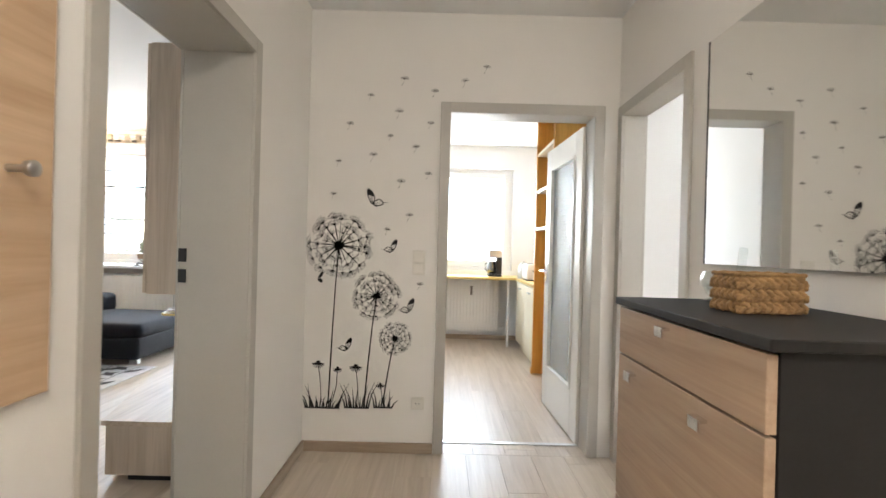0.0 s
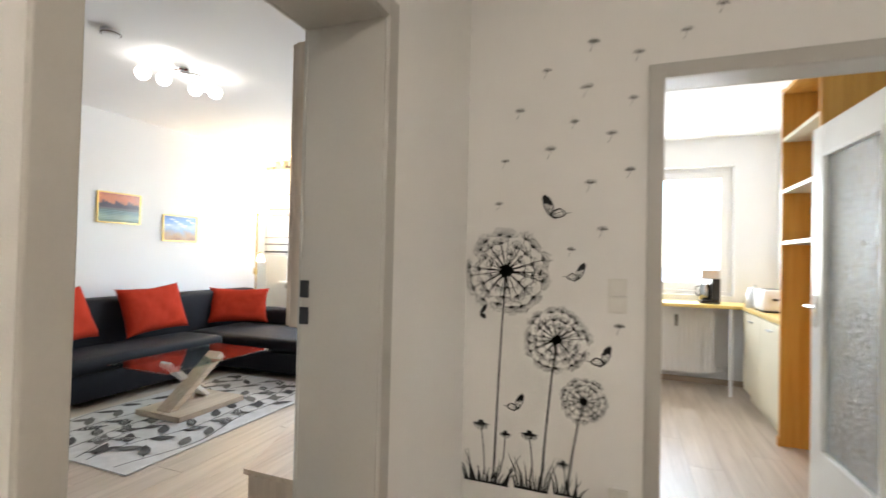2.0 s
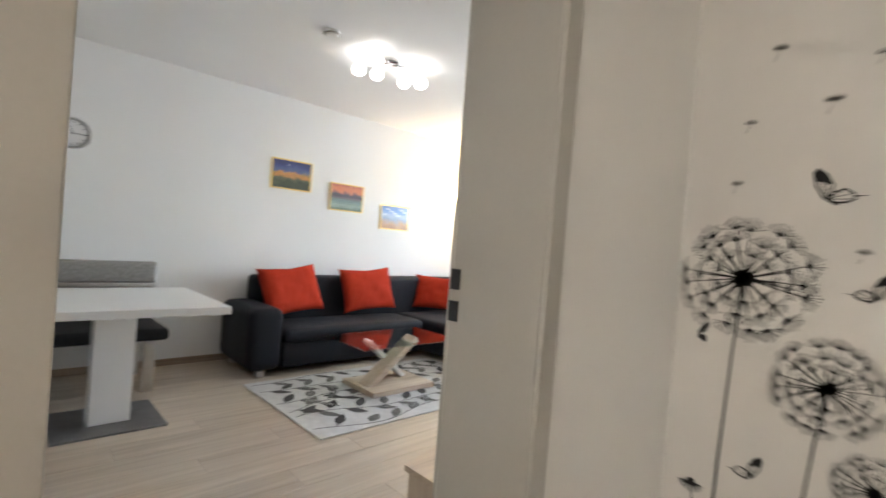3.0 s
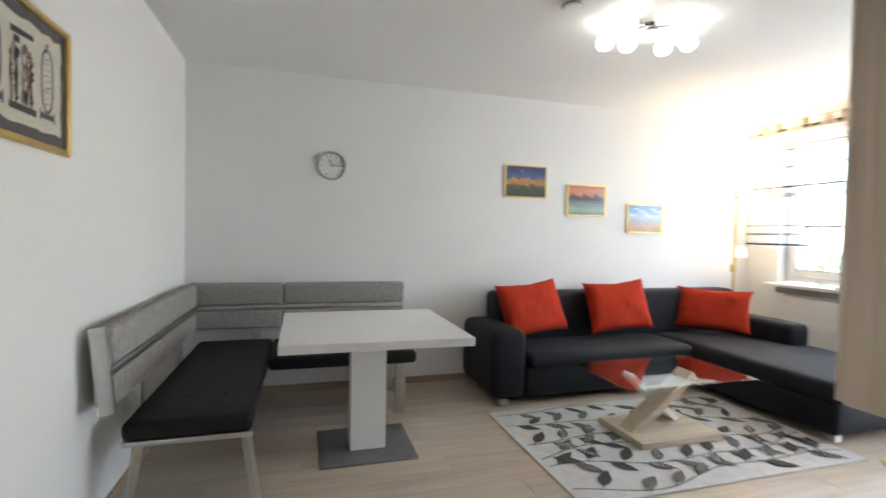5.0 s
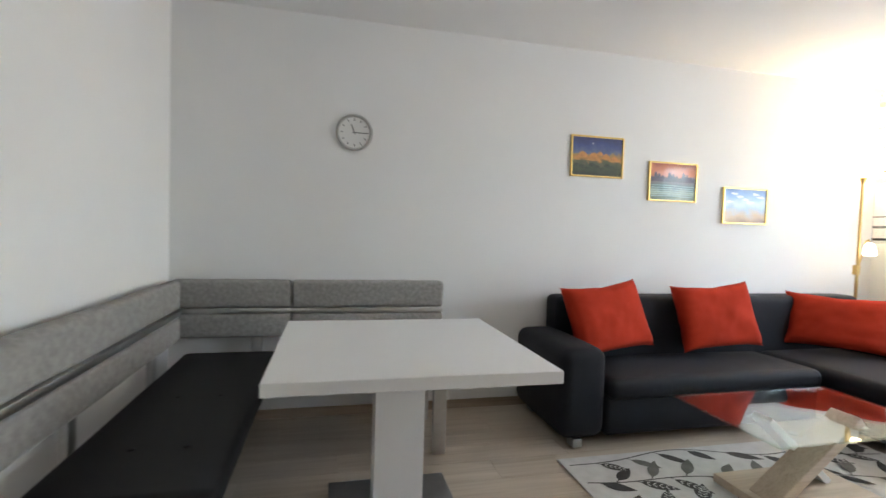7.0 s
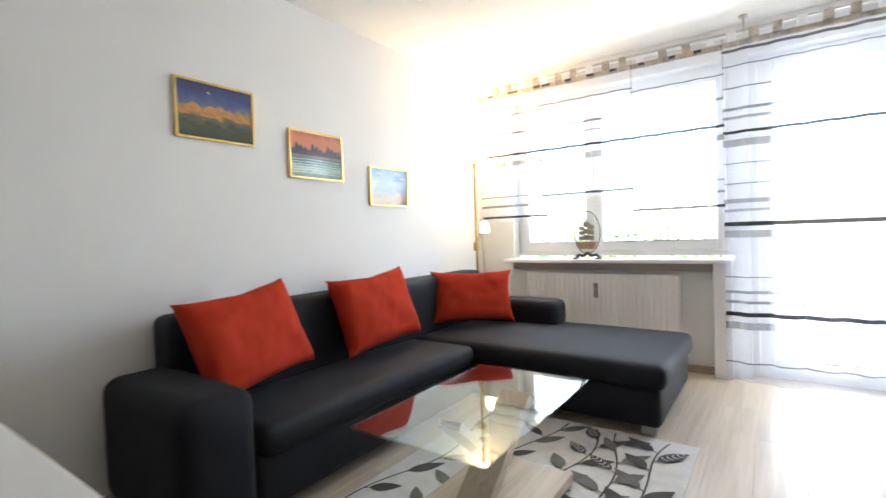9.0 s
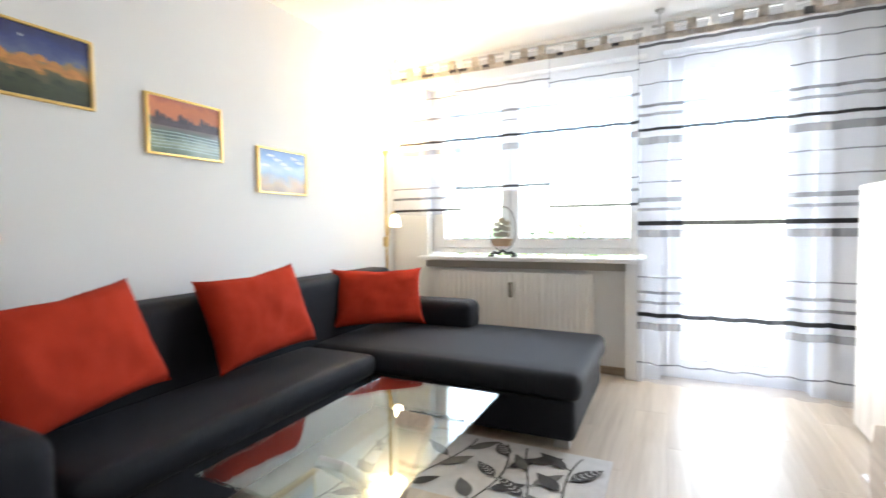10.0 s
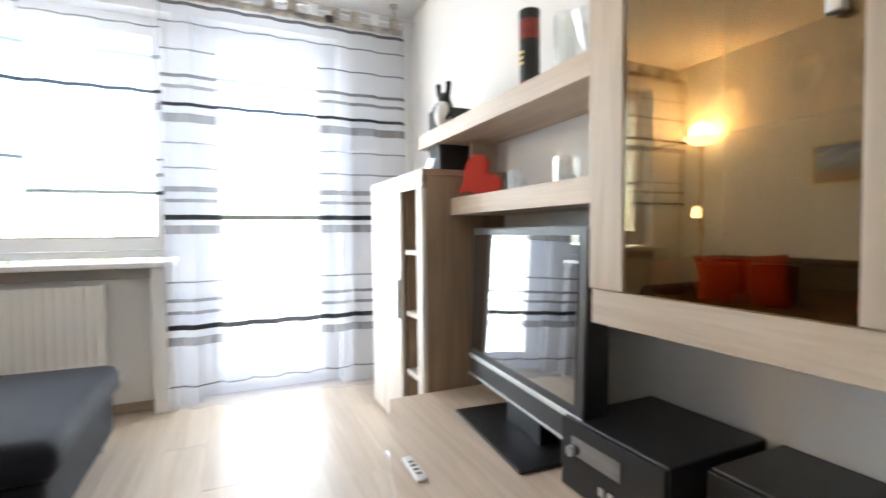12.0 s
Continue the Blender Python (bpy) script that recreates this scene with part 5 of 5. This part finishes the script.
part("side_panel", box(-0.215, 0.218, -0.54, -0.515, 0.11, 1.40, 0.002), OAKZ, gc)
part("bottom_panel", box(-0.215, 0.204, -0.515, -0.101, 0.11, 0.132, 0.002), OAK, gc)
part("side_panel", box(-0.215, 0.218, 0.545, 0.57, 0, 1.40, 0.002), OAKZ, gc)
part("top_panel", box(-0.215, 0.218, -0.515, 0.545, 1.375, 1.40, 0.002), OAK, gc)
part("bottom_panel", box(-0.225, 0.217, -0.10, 0.575, 0.0, 0.082, 0.002), OAK, gc, "thick pale oak bottom board")
part("back_panel", box(0.205, 0.217, -0.515, 0.545, 0.135, 1.375, 0), OAKZ, gc)
part("divider", box(-0.19, 0.205, 0.0, 0.022, 0.084, 1.375, 0), OAKZ, gc)
part("wooden_door", box(-0.235, -0.217, -0.538, -0.012, 0.115, 1.395, 0.002), OAKZ, gc, "plain pale oak door")
part("door_stile", box(-0.235, -0.217, 0.468, 0.572, 0.085, 1.395, 0.002), OAKZ, gc, "pale oak upright beside the glass")
part("door_stile", box(-0.235, -0.217, -0.008, 0.040, 0.085, 1.395, 0.002), OAKZ, gc, "pale oak upright beside the glass")
gd = part("glass_door", box(-0.230, -0.224, 0.042, 0.466, 0.085, 1.395, 0.001), SMOKED, gc, "smoked bronze glass door")
part("door_pull", box(-0.252, -0.231, 0.058, 0.080, 0.52, 0.72, 0.003), STEEL, gd, "brushed metal door pull")
part("glass_shelf", box(-0.19, 0.20, 0.025, 0.54, 0.39, 0.398, 0.001), GLASS, gc)
for k, (x, y) in enumerate(((-0.14, 0.43), (-0.13, 0.325), (-0.02, 0.37), (-0.02, 0.48), (-0.12, 0.22))):
    cup = thing("amber_cup", -1.32 + x, 3.10 + y, 0.8985, "amber and red glazed tea light cup in the cabinet", "cup", "cups in the cabinet")
    part("cup_body", lathe([(0.030, 0.0), (0.036, 0.01), (0.039, 0.045), (0.038, 0.075), (0.033, 0.075), (0.033, 0.02), (0.001, 0.012)], 24), AMBER if k % 2 else RUST, cup, smooth=True)
for x, y, h in ((-0.05, 0.12, 0.13), (0.0, 0.24, 0.15), (-0.02, 0.38, 0.12)):
    w = thing("wine_glass", -1.32 + x, 3.10 + y, 1.2185, "clear stemmed glass on the glass shelf", "glass", "glasses in the cabinet")
    part("glass_body", lathe([(0.03, 0.0), (0.03, 0.003), (0.005, 0.008), (0.004, h * 0.45), (0.022, h * 0.6), (0.032, h * 0.8), (0.028, h), (0.026, h), (0.029, h * 0.8), (0.018, h * 0.62)], 20), GLASS, w, smooth=True)

tallc = thing("tall_shelf_cabinet", -1.32, 5.185, 0.0, "waist-high cabinet, oak door coloured as window-lit, open shelves", "cabinet")
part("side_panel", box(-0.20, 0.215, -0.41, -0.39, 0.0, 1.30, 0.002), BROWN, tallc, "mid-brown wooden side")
part("side_panel", box(-0.20, 0.215, 0.39, 0.41, 0.0, 1.30, 0.002), OAKZ, tallc)
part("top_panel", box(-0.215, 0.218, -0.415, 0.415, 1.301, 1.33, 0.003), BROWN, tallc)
# Front edge, stile and door carry the window's light in their oak colour.
part("top_edge", box(-0.222, -0.2155, -0.415, 0.415, 1.245, 1.33, 0.002), OAKG, tallc, "pale oak front edge, whitened as window-lit")
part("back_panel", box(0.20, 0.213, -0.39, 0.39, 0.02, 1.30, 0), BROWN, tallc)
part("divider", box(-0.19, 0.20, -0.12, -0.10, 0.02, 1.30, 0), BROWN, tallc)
part("front_stile", box(-0.222, -0.201, -0.41, -0.34, 0.02, 1.243, 0.002), OAKG, tallc)
dd = part("cabinet_door", box(-0.222, -0.204, -0.115, 0.41, 0.02, 1.243, 0.002), OAKG, tallc, "pale oak door, whitened as window-lit")
part("door_pull", box(-0.240, -0.223, -0.105, -0.090, 0.60, 0.80, 0.003), STEEL, dd, "brushed metal pull")
for z in (0.02, 0.32, 0.62, 0.93):
    part("shelf_board", box(-0.20, 0.20, -0.388, -0.122, z, z + 0.022, 0.001), OAKG, tallc, "pale shelf board")
for z, w in ((0.344, 0.12), (0.644, 0.15)):
    bk = thing("stacked_books", -1.40, 4.93, z, "small dark stack of books on the cabinet shelf", "books", "books in the cabinet")
    for k in range(3):
        part("book", box(-0.08, 0.08, -w / 2, w / 2, 0.002 + 0.022 * k, 0.022 + 0.022 * k, 0.002), (BLACK, PAPER, ANTH)[k], bk)

us = thing("upper_wall_shelf", -1.25, 4.39, 1.48, "thick pale oak wall shelf above the television", "shelf")
part("board", box(-0.15, 0.148, -0.715, 0.78, 0.0, 0.075, 0.002), OAK, us)
part("support_panel", box(0.0, 0.148, 0.45, 0.475, -0.15, -0.001, 0.002), OAKZ, us)
ls = thing("lower_wall_shelf", -1.25, 4.235, 1.12, "thick pale oak wall shelf over the television", "shelf")
part("board", box(-0.15, 0.148, -0.56, 0.535, 0.0, 0.078, 0.002), OAK, ls)

tv = thing("television", -1.39, 4.19, 0.312, "black flat television on a glossy plate, switched off", "television", rz=-5)
part("stand_plate", box(-0.155, 0.12, -0.245, 0.29, 0.0, 0.012, 0.003), BLACK, tv, "glossy black stand plate")
part("neck", box(-0.01, 0.06, -0.12, 0.12, 0.012, 0.13, 0.004), BLACK, tv)
TILT = Matrix.Translation((0, 0, 0.1)) @ Matrix.Rotation(radians(2), 4, "Y") @ Matrix.Translation((0, 0, -0.1))
bm = turned(box(-0.045, 0.03, -0.40, 0.40, 0.115, 0.745, 0.008), TILT)
box(0.03, 0.10, -0.34, 0.34, 0.16, 0.66, 0.02, bm=bm)
part("housing", bm, BLACK, tv)
part("screen", turned(box(-0.0475, -0.0455, -0.362, 0.362, 0.235, 0.715, 0), TILT), SCREEN, tv, "dark reflecting glass screen")
part("silver_strip", turned(box(-0.052, -0.0455, -0.40, 0.40, 0.192, 0.208, 0.002), TILT), STEEL, tv, "silver strip under the screen")
part("silver_strip", turned(box(-0.050, -0.0455, -0.40, 0.40, 0.117, 0.124, 0.001), TILT), STEEL, tv, "thin silver lower edge")

for x, y, w, d, h, z, nm in ((-1.305, 3.685, 0.35, 0.34, 0.208, 0.312, "av_receiver"), (-1.25, 3.30, 0.36, 0.26, 0.205, 0.312, "disc_player")):
    a = thing(nm, x, y, z, "black hi-fi unit with buttons on the lowboard", "hi-fi unit")
    part("casing", box(-d / 2, d / 2, -w / 2, w / 2, 0.012, h, 0.004), BLACK, a)
    part("front_panel", box(-d / 2 - 0.014, -d / 2 - 0.001, -w / 2, w / 2, 0.012, h - 0.004, 0.003), ANTH, a)
    part("display", box(-d / 2 - 0.016, -d / 2 - 0.0145, -0.05, 0.13, h * 0.55, h * 0.8, 0), SCREEN, a)
    for k in range(6):
        part("button", box(-d / 2 - 0.019, -d / 2 - 0.0145, -w / 2 + 0.03 + 0.03 * k, -w / 2 + 0.048 + 0.03 * k, h * 0.25, h * 0.35, 0.001), STEEL, a)
    part("knob", turned(lathe([(0.015, 0), (0.015, 0.012), (0.013, 0.015)], 20), Matrix.Translation((-d / 2 - 0.015, w / 2 - 0.05, h * 0.6)) @ Matrix.Rotation(radians(-90), 4, "Y")), DARKSTEEL, a, smooth=True)
    for s in (-1, 1):
        for q in (-1, 1):
            part("foot", lathe([(0.018, 0.0), (0.018, 0.0125)], 12), BLACK, a).location = (s * d * 0.35, q * w * 0.38, 0)

rc = thing("remote_control", -1.838, 4.125, 0.312, "slim white remote control on the lowboard", "remote control", rz=-2)
part("shell", box(-0.017, 0.017, -0.075, 0.075, 0.0, 0.012, 0.004), WHITE, rc)
for k in range(4):
    part("button", box(-0.008, 0.008, -0.05 + 0.025 * k, -0.038 + 0.025 * k, 0.0122, 0.0138, 0), INKGREY, rc)

sp = thing("loudspeaker", -1.28, 5.02, 1.33, "small black loudspeaker standing on the cabinet", "loudspeaker")
part("cabinet_box", box(-0.085, 0.085, -0.075, 0.075, 0.0, 0.34, 0.004), BLACK, sp)
part("grille", box(-0.0915, -0.086, -0.07, 0.07, 0.01, 0.33, 0.002), ANTH, sp)
ph = thing("photo_frame", -1.47, 4.86, 1.33, "small silver photo frame leaning on the cabinet top", "photo frame")
part("panel", turned(box(-0.004, 0.004, -0.03, 0.03, 0.0, 0.06, 0.001), Matrix.Rotation(radians(15), 4, "Y")), STEEL, ph)

cat = bmesh.new()
turned(ball(0, 0, 0, 0.052, cat, 20, 14), Matrix.Translation((-0.006, 0, 0.070)) @ Matrix.Diagonal((0.75, 0.85, 1.33, 1)))
white_faces = len(cat.faces)
cap = turned(ball(0, 0, 0, 0.033, None, 20, 14), Matrix.Translation((0.004, 0, 0.155)) @ Matrix.Diagonal((0.8, 1.05, 0.85, 1)))
for q in (-1, 1):
    tube([(0, q * 0.028, 0.165), (0, q * 0.034, 0.195), (0, q * 0.036, 0.215)], 0.013, 8, cap)
    ball(0, q * 0.036, 0.218, 0.015, cap, 12, 8)
    tube([(0, q * 0.036, 0.135), (-0.008, q * 0.060, 0.105), (-0.012, q * 0.058, 0.065), (-0.014, q * 0.034, 0.045)], 0.010, 8, cap)
merged(cap, cat)
for k, f in enumerate(cat.faces):
    f.material_index = 0 if k < white_faces else 1
cat_ob = link("animal_figurine", cat, plain("white_glaze", (0.75, 0.74, 0.72), 0.3), smooth=True)
cat_ob.data.materials.append(BLACK)
cat_ob.matrix_basis = pose(-1.345, 4.955, 1.5555, 0, 0, 20)
tagged(cat_ob, "small black and white glazed animal figurine on the shelf", "figurine")

TUBERED = plain("dark_red_print", (0.22, 0.02, 0.014), 0.4, vary=0.3, scale=60)
tu = thing("bottle_gift_tube", -1.32, 4.25, 1.555, "black cardboard bottle tube with red and gold print", "gift tube")
part("tube_body", lathe([(0.036, 0.0), (0.037, 0.002), (0.037, 0.262), (0.035, 0.264)], 28), BLACK, tu, smooth=True)
part("lid", lathe([(0.038, 0.255), (0.0385, 0.285), (0.036, 0.288)], 28), BLACK, tu, smooth=True)
part("red_band", lathe([(0.0374, 0.18), (0.0378, 0.181), (0.0378, 0.25), (0.0374, 0.251)], 28), TUBERED, tu, "red printed band", True)
part("red_band", lathe([(0.0374, 0.003), (0.0378, 0.004), (0.0378, 0.03), (0.0374, 0.031)], 28), TUBERED, tu, "red printed band", True)
for k, (zz, ww) in enumerate(((0.13, 0.03), (0.11, 0.024), (0.09, 0.028))):
    part("print_bar", box(-0.039, -0.0365, -ww / 2, ww / 2, zz, zz + 0.008, 0), GOLD, tu, "gold printed bar")

he = thing("red_heart_box", -1.31, 4.65, 1.198, "red heart-shaped box on the wall shelf", "box")
pts = []
for k in range(40):
    a = 2 * math.pi * k / 40
    pts.append((0.0064 * 16 * math.sin(a) ** 3, 0.0064 * (13 * math.cos(a) - 5 * math.cos(2 * a) - 2 * math.cos(3 * a) - math.cos(4 * a))))
hb = prism(pts, -0.025, 0.025)
bmesh.ops.bevel(hb, geom=[e for e in hb.edges if abs(e.verts[0].co.z - e.verts[1].co.z) < 1e-6], offset=0.008, segments=3, affect="EDGES")
turned(hb, Matrix.Rotation(radians(-32), 4, "Z") @ Matrix.Rotation(radians(90), 4, "X") @ Matrix.Rotation(radians(-58), 4, "Z"))
part("heart_body", turned(hb, Matrix.Translation((0, 0, -min(v.co.z for v in hb.verts)))), REDGLAZE, he, smooth=True)
for x, y, r, h in ((-1.30, 4.38, 0.030, 0.085), (-1.33, 4.30, 0.022, 0.045), (-1.30, 4.07, 0.045, 0.09)):
    g = thing("glass_tealight", x, y, 1.198, "clear glass tea light holder on the wall shelf", "tea light", "glass tea lights")
    part("glass_body", lathe([(r * 0.8, 0), (r, 0.004), (r, h), (r - 0.003, h), (r - 0.004, 0.008), (0.001, 0.006)], 20), GLASS, g, smooth=True)
    part("candle", lathe([(r * 0.7, 0.008), (r * 0.7, 0.028), (0.002, 0.029)], 16), WHITE, g, smooth=True)
vg = thing("glass_dish", -1.30, 3.93, 1.555, "clear glass dish on the upper wall shelf", "glass dish")
part("glass_body", lathe([(0.03, 0.0), (0.032, 0.004), (0.05, 0.06), (0.075, 0.15), (0.071, 0.15), (0.046, 0.06), (0.001, 0.010)], 28), GLASS, vg, smooth=True)

tv_vase = thing("glass_vase", -1.28, 4.10, 1.555, "tall bluish clear glass vase on the upper wall shelf", "vase")
part("glass_body", lathe([(0.035, 0.0), (0.037, 0.004), (0.037, 0.22), (0.034, 0.22), (0.033, 0.012), (0.001, 0.010)], 28), GLASS, tv_vase, smooth=True)

# small lamp under the wall cabinet's end
di = thing("under_cabinet_lamp", -1.42, 2.62, 0.93, "small clear and yellow glass lamp under the cabinet", "lamp")
part("stem", lathe([(0.02, 0.0), (0.02, -0.006), (0.006, -0.01), (0.006, -0.07), (0.014, -0.078)], 16), STEEL, di, smooth=True)
part("dish_body", lathe([(0.012, -0.075), (0.03, -0.082), (0.052, -0.10), (0.055, -0.108), (0.051, -0.104), (0.001, -0.086)], 32), GLASS, di, smooth=True)
part("rim", tube([(0.054 * math.cos(2 * math.pi * k / 32), 0.054 * math.sin(2 * math.pi * k / 32), -0.106) for k in range(33)], 0.006, 6), YELLOW, di, "yellow rim", True)

# ---------- kitchen ----------
radiator("kitchen_radiator", 0.02, 0.74, 6.33, 0.13, 0.80, "white panel radiator under the kitchen worktop")
wt = thing("kitchen_worktop", 0.3, 6.2, 0.83, "yellow beech worktop along the window and side wall", "worktop")
part("board", box(-0.99, 0.99, -0.25, 0.248, 0.0, 0.032, 0.004), YELLOW, wt)
part("board", box(0.60, 0.99, -1.42, -0.252, 0.0, 0.032, 0.004), YELLOW, wt)


def kitchen_unit(y0, y1):
    k = thing("kitchen_base_unit", 1.1, (y0 + y1) / 2, 0.0, "cream kitchen base unit with a flat door", "cabinet", "kitchen base units")
    h = (y1 - y0) / 2
    part("body", box(-0.17, 0.19, -h + 0.002, h - 0.002, 0.10, 0.828, 0.002), CREAM, k)
    d = part("unit_door", box(-0.19, -0.172, -h + 0.004, h - 0.004, 0.11, 0.82, 0.003), CREAM, k)
    part("handle", box(-0.215, -0.191, -0.05, 0.05, 0.75, 0.76, 0.003), STEEL, d)
    part("plinth", box(-0.13, 0.19, -h + 0.004, h - 0.004, 0.0, 0.10, 0), CREAM, k)


kitchen_unit(4.80, 5.36)
kitchen_unit(5.36, 5.94)
part("leg", lathe([(0.015, -0.83), (0.015, -0.002)], 12), WHITE, wt).location = (0.52, -0.20, 0)

cm = thing("coffee_machine", 0.66, 6.20, 0.862, "black and chrome filter coffee machine on the worktop", "coffee machine")
part("base", box(-0.085, 0.085, -0.11, 0.11, 0.0, 0.03, 0.008), BLACK, cm)
part("tower", box(0.01, 0.085, -0.10, 0.10, 0.031, 0.33, 0.01), BLACK, cm)
part("top", box(-0.085, 0.085, -0.105, 0.105, 0.24, 0.335, 0.012), STEEL, cm, "brushed metal top")
part("jug", lathe([(0.05, 0.032), (0.062, 0.05), (0.064, 0.12), (0.045, 0.175), (0.048, 0.19)], 24), SCREEN, cm, "dark glass coffee jug", True).location = (-0.035, 0, 0)
part("jug_handle", tube([(-0.09, -0.03, 0.17), (-0.125, -0.05, 0.16), (-0.125, -0.05, 0.09), (-0.092, -0.03, 0.07)], 0.008), BLACK, cm, smooth=True)
to = thing("toaster", 1.02, 5.55, 0.862, "white and steel toaster on the worktop", "toaster")
part("shell", box(-0.09, 0.09, -0.15, 0.15, 0.01, 0.19, 0.03), WHITE, to, smooth=True)
part("slot", box(-0.05, 0.05, -0.11, 0.11, 0.186, 0.1915, 0), BLACK, to)
part("lever", box(-0.02, 0.02, -0.17, -0.151, 0.10, 0.12, 0.003), BLACK, to)
part("base", box(-0.08, 0.08, -0.14, 0.14, 0.0, 0.012, 0), BLACK, to)
kt = thing("kettle", 0.98, 5.86, 0.862, "steel kettle on the kitchen worktop", "kettle")
part("kettle_body", lathe([(0.075, 0.0), (0.078, 0.01), (0.07, 0.12), (0.05, 0.18), (0.012, 0.195), (0.012, 0.21)], 28), STEEL, kt, smooth=True)
part("kettle_handle", tube([(0, 0.06, 0.16), (0, 0.11, 0.17), (0, 0.12, 0.10), (0, 0.085, 0.05)], 0.009), BLACK, kt, smooth=True)

bs = thing("open_bookcase", 1.08, 4.42, 0.0, "tall open orange beech shelf unit in the kitchen", "shelf unit")
for y in (-0.37, 0.335):
    part("side_panel", box(-0.19, 0.215, y, y + 0.026, 0.0, 2.50, 0.002), ORANGE, bs)
    part("foot_block", box(-0.20, -0.19, y - 0.004, y + 0.03, 0.0, 0.06, 0.001), ORANGE, bs)
part("back_panel", box(0.20, 0.213, -0.344, 0.334, 0.02, 2.49, 0), ORANGE, bs)
for z in (1.40, 1.76, 2.12, 2.46):
    part("shelf_board", box(-0.185, 0.20, -0.343, 0.334, z, z + 0.025, 0.001), CREAM if z in (1.40, 1.76, 2.12) else ORANGE, bs)

# ---------- bedroom seen through the doorway ----------
wb = thing("white_side_table", 2.15, 4.0, 0.0, "small white side table by the bedroom window", "side table")
part("top", box(-0.22, 0.22, -0.2, 0.2, 0.95, 0.98, 0.004), WHITE, wb)
part("body", box(-0.2, 0.2, -0.18, 0.18, 0.0, 0.949, 0.003), WHITE, wb)
rad_b = radiator("bedroom_radiator", 1.68, 2.3, 4.355, 0.15, 0.70, "white panel radiator under the bedroom window")
crod = thing("bedroom_curtain_rail", 2.5, 4.36, 2.40, "thin curtain rail over the bedroom window", "curtain rail")
part("rail", turned(lathe([(0.007, -0.85), (0.007, 0.85)], 10), Matrix.Rotation(radians(90), 4, "Y")), STEEL, crod)
for s in (-0.8, 0.8):
    part("bracket", box(s - 0.01, s + 0.01, -0.005, 0.088, -0.01, 0.01, 0.001), STEEL, crod)

# ---------- outdoors ----------
tagged(link("ground", box(-400, 400, -400, 400, -3.6, -3.4, 0), GROUND), "pale paved yard behind the house", "ground", kind="structure")


def tree(x, y, z, h, r, seed):
    rr = random.Random(seed)
    t = thing("garden_tree", x, y, z, "leafy green garden tree behind the balcony", "tree", "garden trees")
    bm = bmesh.new()
    tube([(0, 0, 0), (0.05, 0.03, h * 0.3), (-0.05, 0.05, h * 0.6), (0, 0, h * 0.9)], 0.14, 10, bm)
    tips = []
    for k in range(16):
        a, zz = rr.uniform(0, 6.28), rr.uniform(0.3, 0.85) * h
        ln = r * rr.uniform(0.5, 0.95)
        tip = (ln * math.cos(a), ln * math.sin(a), zz + rr.uniform(0.2, 0.9))
        tube([(0, 0, zz), (tip[0] * 0.5, tip[1] * 0.5, zz + 0.2), tip], 0.035, 6, bm)
        tips.append(tip)
    part("trunk", bm, BARK, t, smooth=True)
    verts, faces = [], []
    for tip in tips:
        for k in range(330):
            c = Vector(tip) * rr.uniform(0.7, 1.1) + Vector((rr.gauss(0, 0.45), rr.gauss(0, 0.45), rr.gauss(0, 0.4)))
            s = rr.uniform(0.05, 0.10)
            a = Vector((rr.uniform(-1, 1), rr.uniform(-1, 1), rr.uniform(-1, 1))).normalized()
            b = a.cross(Vector((rr.uniform(-1, 1), rr.uniform(-1, 1), rr.uniform(-1, 1)))).normalized()
            n = len(verts)
            verts += [c - a * s, c + b * s * 0.5, c + a * s, c - b * s * 0.5]
            faces.append((n, n + 1, n + 2, n + 3))
    me = bpy.data.meshes.new("crown")
    me.from_pydata(verts, [], faces)
    me.materials.append(LEAFGREEN)
    c = new("crown", me)
    c.parent = t


tree(-6.0, 12.6, -3.4, 3.9, 1.8, 5)
tree(-9.0, 13.0, -3.4, 3.7, 1.9, 3)
tree(-4.9, 15.2, -3.4, 4.0, 1.7, 8)

# ---------- floor planks, laid along y ----------
PW, PL = 0.192, 1.28


def plank_mesh(w, ln):
    bm = box(0.0003, w - 0.0003, 0.0003, ln - 0.0003, -0.008, 0.0, 0)
    top = [e for e in bm.edges if e.verts[0].co.z > -0.001 and e.verts[1].co.z > -0.001]
    bmesh.ops.bevel(bm, geom=top, offset=0.0012, segments=1, affect="EDGES")
    bmesh.ops.recalc_face_normals(bm, faces=bm.faces)
    me = bpy.data.meshes.new("plank")
    bm.to_mesh(me)
    bm.free()
    me.materials.append(PLANK)
    return me


cache = {}


def lay(x0, x1, y0, y1, shift):
    x, row = x0, 0
    while x < x1 - 0.005:
        w = min(PW, x1 - x)
        y = y0 - PL * ((row * 0.37 + shift) % 1.0)
        while y < y1 - 0.005:
            a, b = max(y, y0), min(y + PL, y1)
            if b - a > 0.02:
                key = (round(w, 3), round(b - a, 2))
                if key not in cache:
                    cache[key] = plank_mesh(w, b - a)
                p = new("plank", cache[key])
                p.location = (x, a, 0)
                p.parent = floor
            y += PL
        x += PW
        row += 1


lay(-4.77, -1.10, 0.48, 6.05, 0.1)
lay(-1.10, -0.815, 1.10, 2.09, 0.4)
lay(-0.815, 1.0, -1.6, 2.90, 0.6)
lay(0.0, 0.865, 2.90, 3.05, 0.2)
lay(-0.70, 1.30, 3.05, 6.45, 0.3)
lay(1.0, 1.12, 2.13, 2.84, 0.5)
lay(1.12, 4.4, 0.6, 2.90, 0.7)
lay(1.6, 4.4, 2.90, 4.45, 0.7)
lay(-2.52, -1.63, 6.05, 6.16, 0.3)
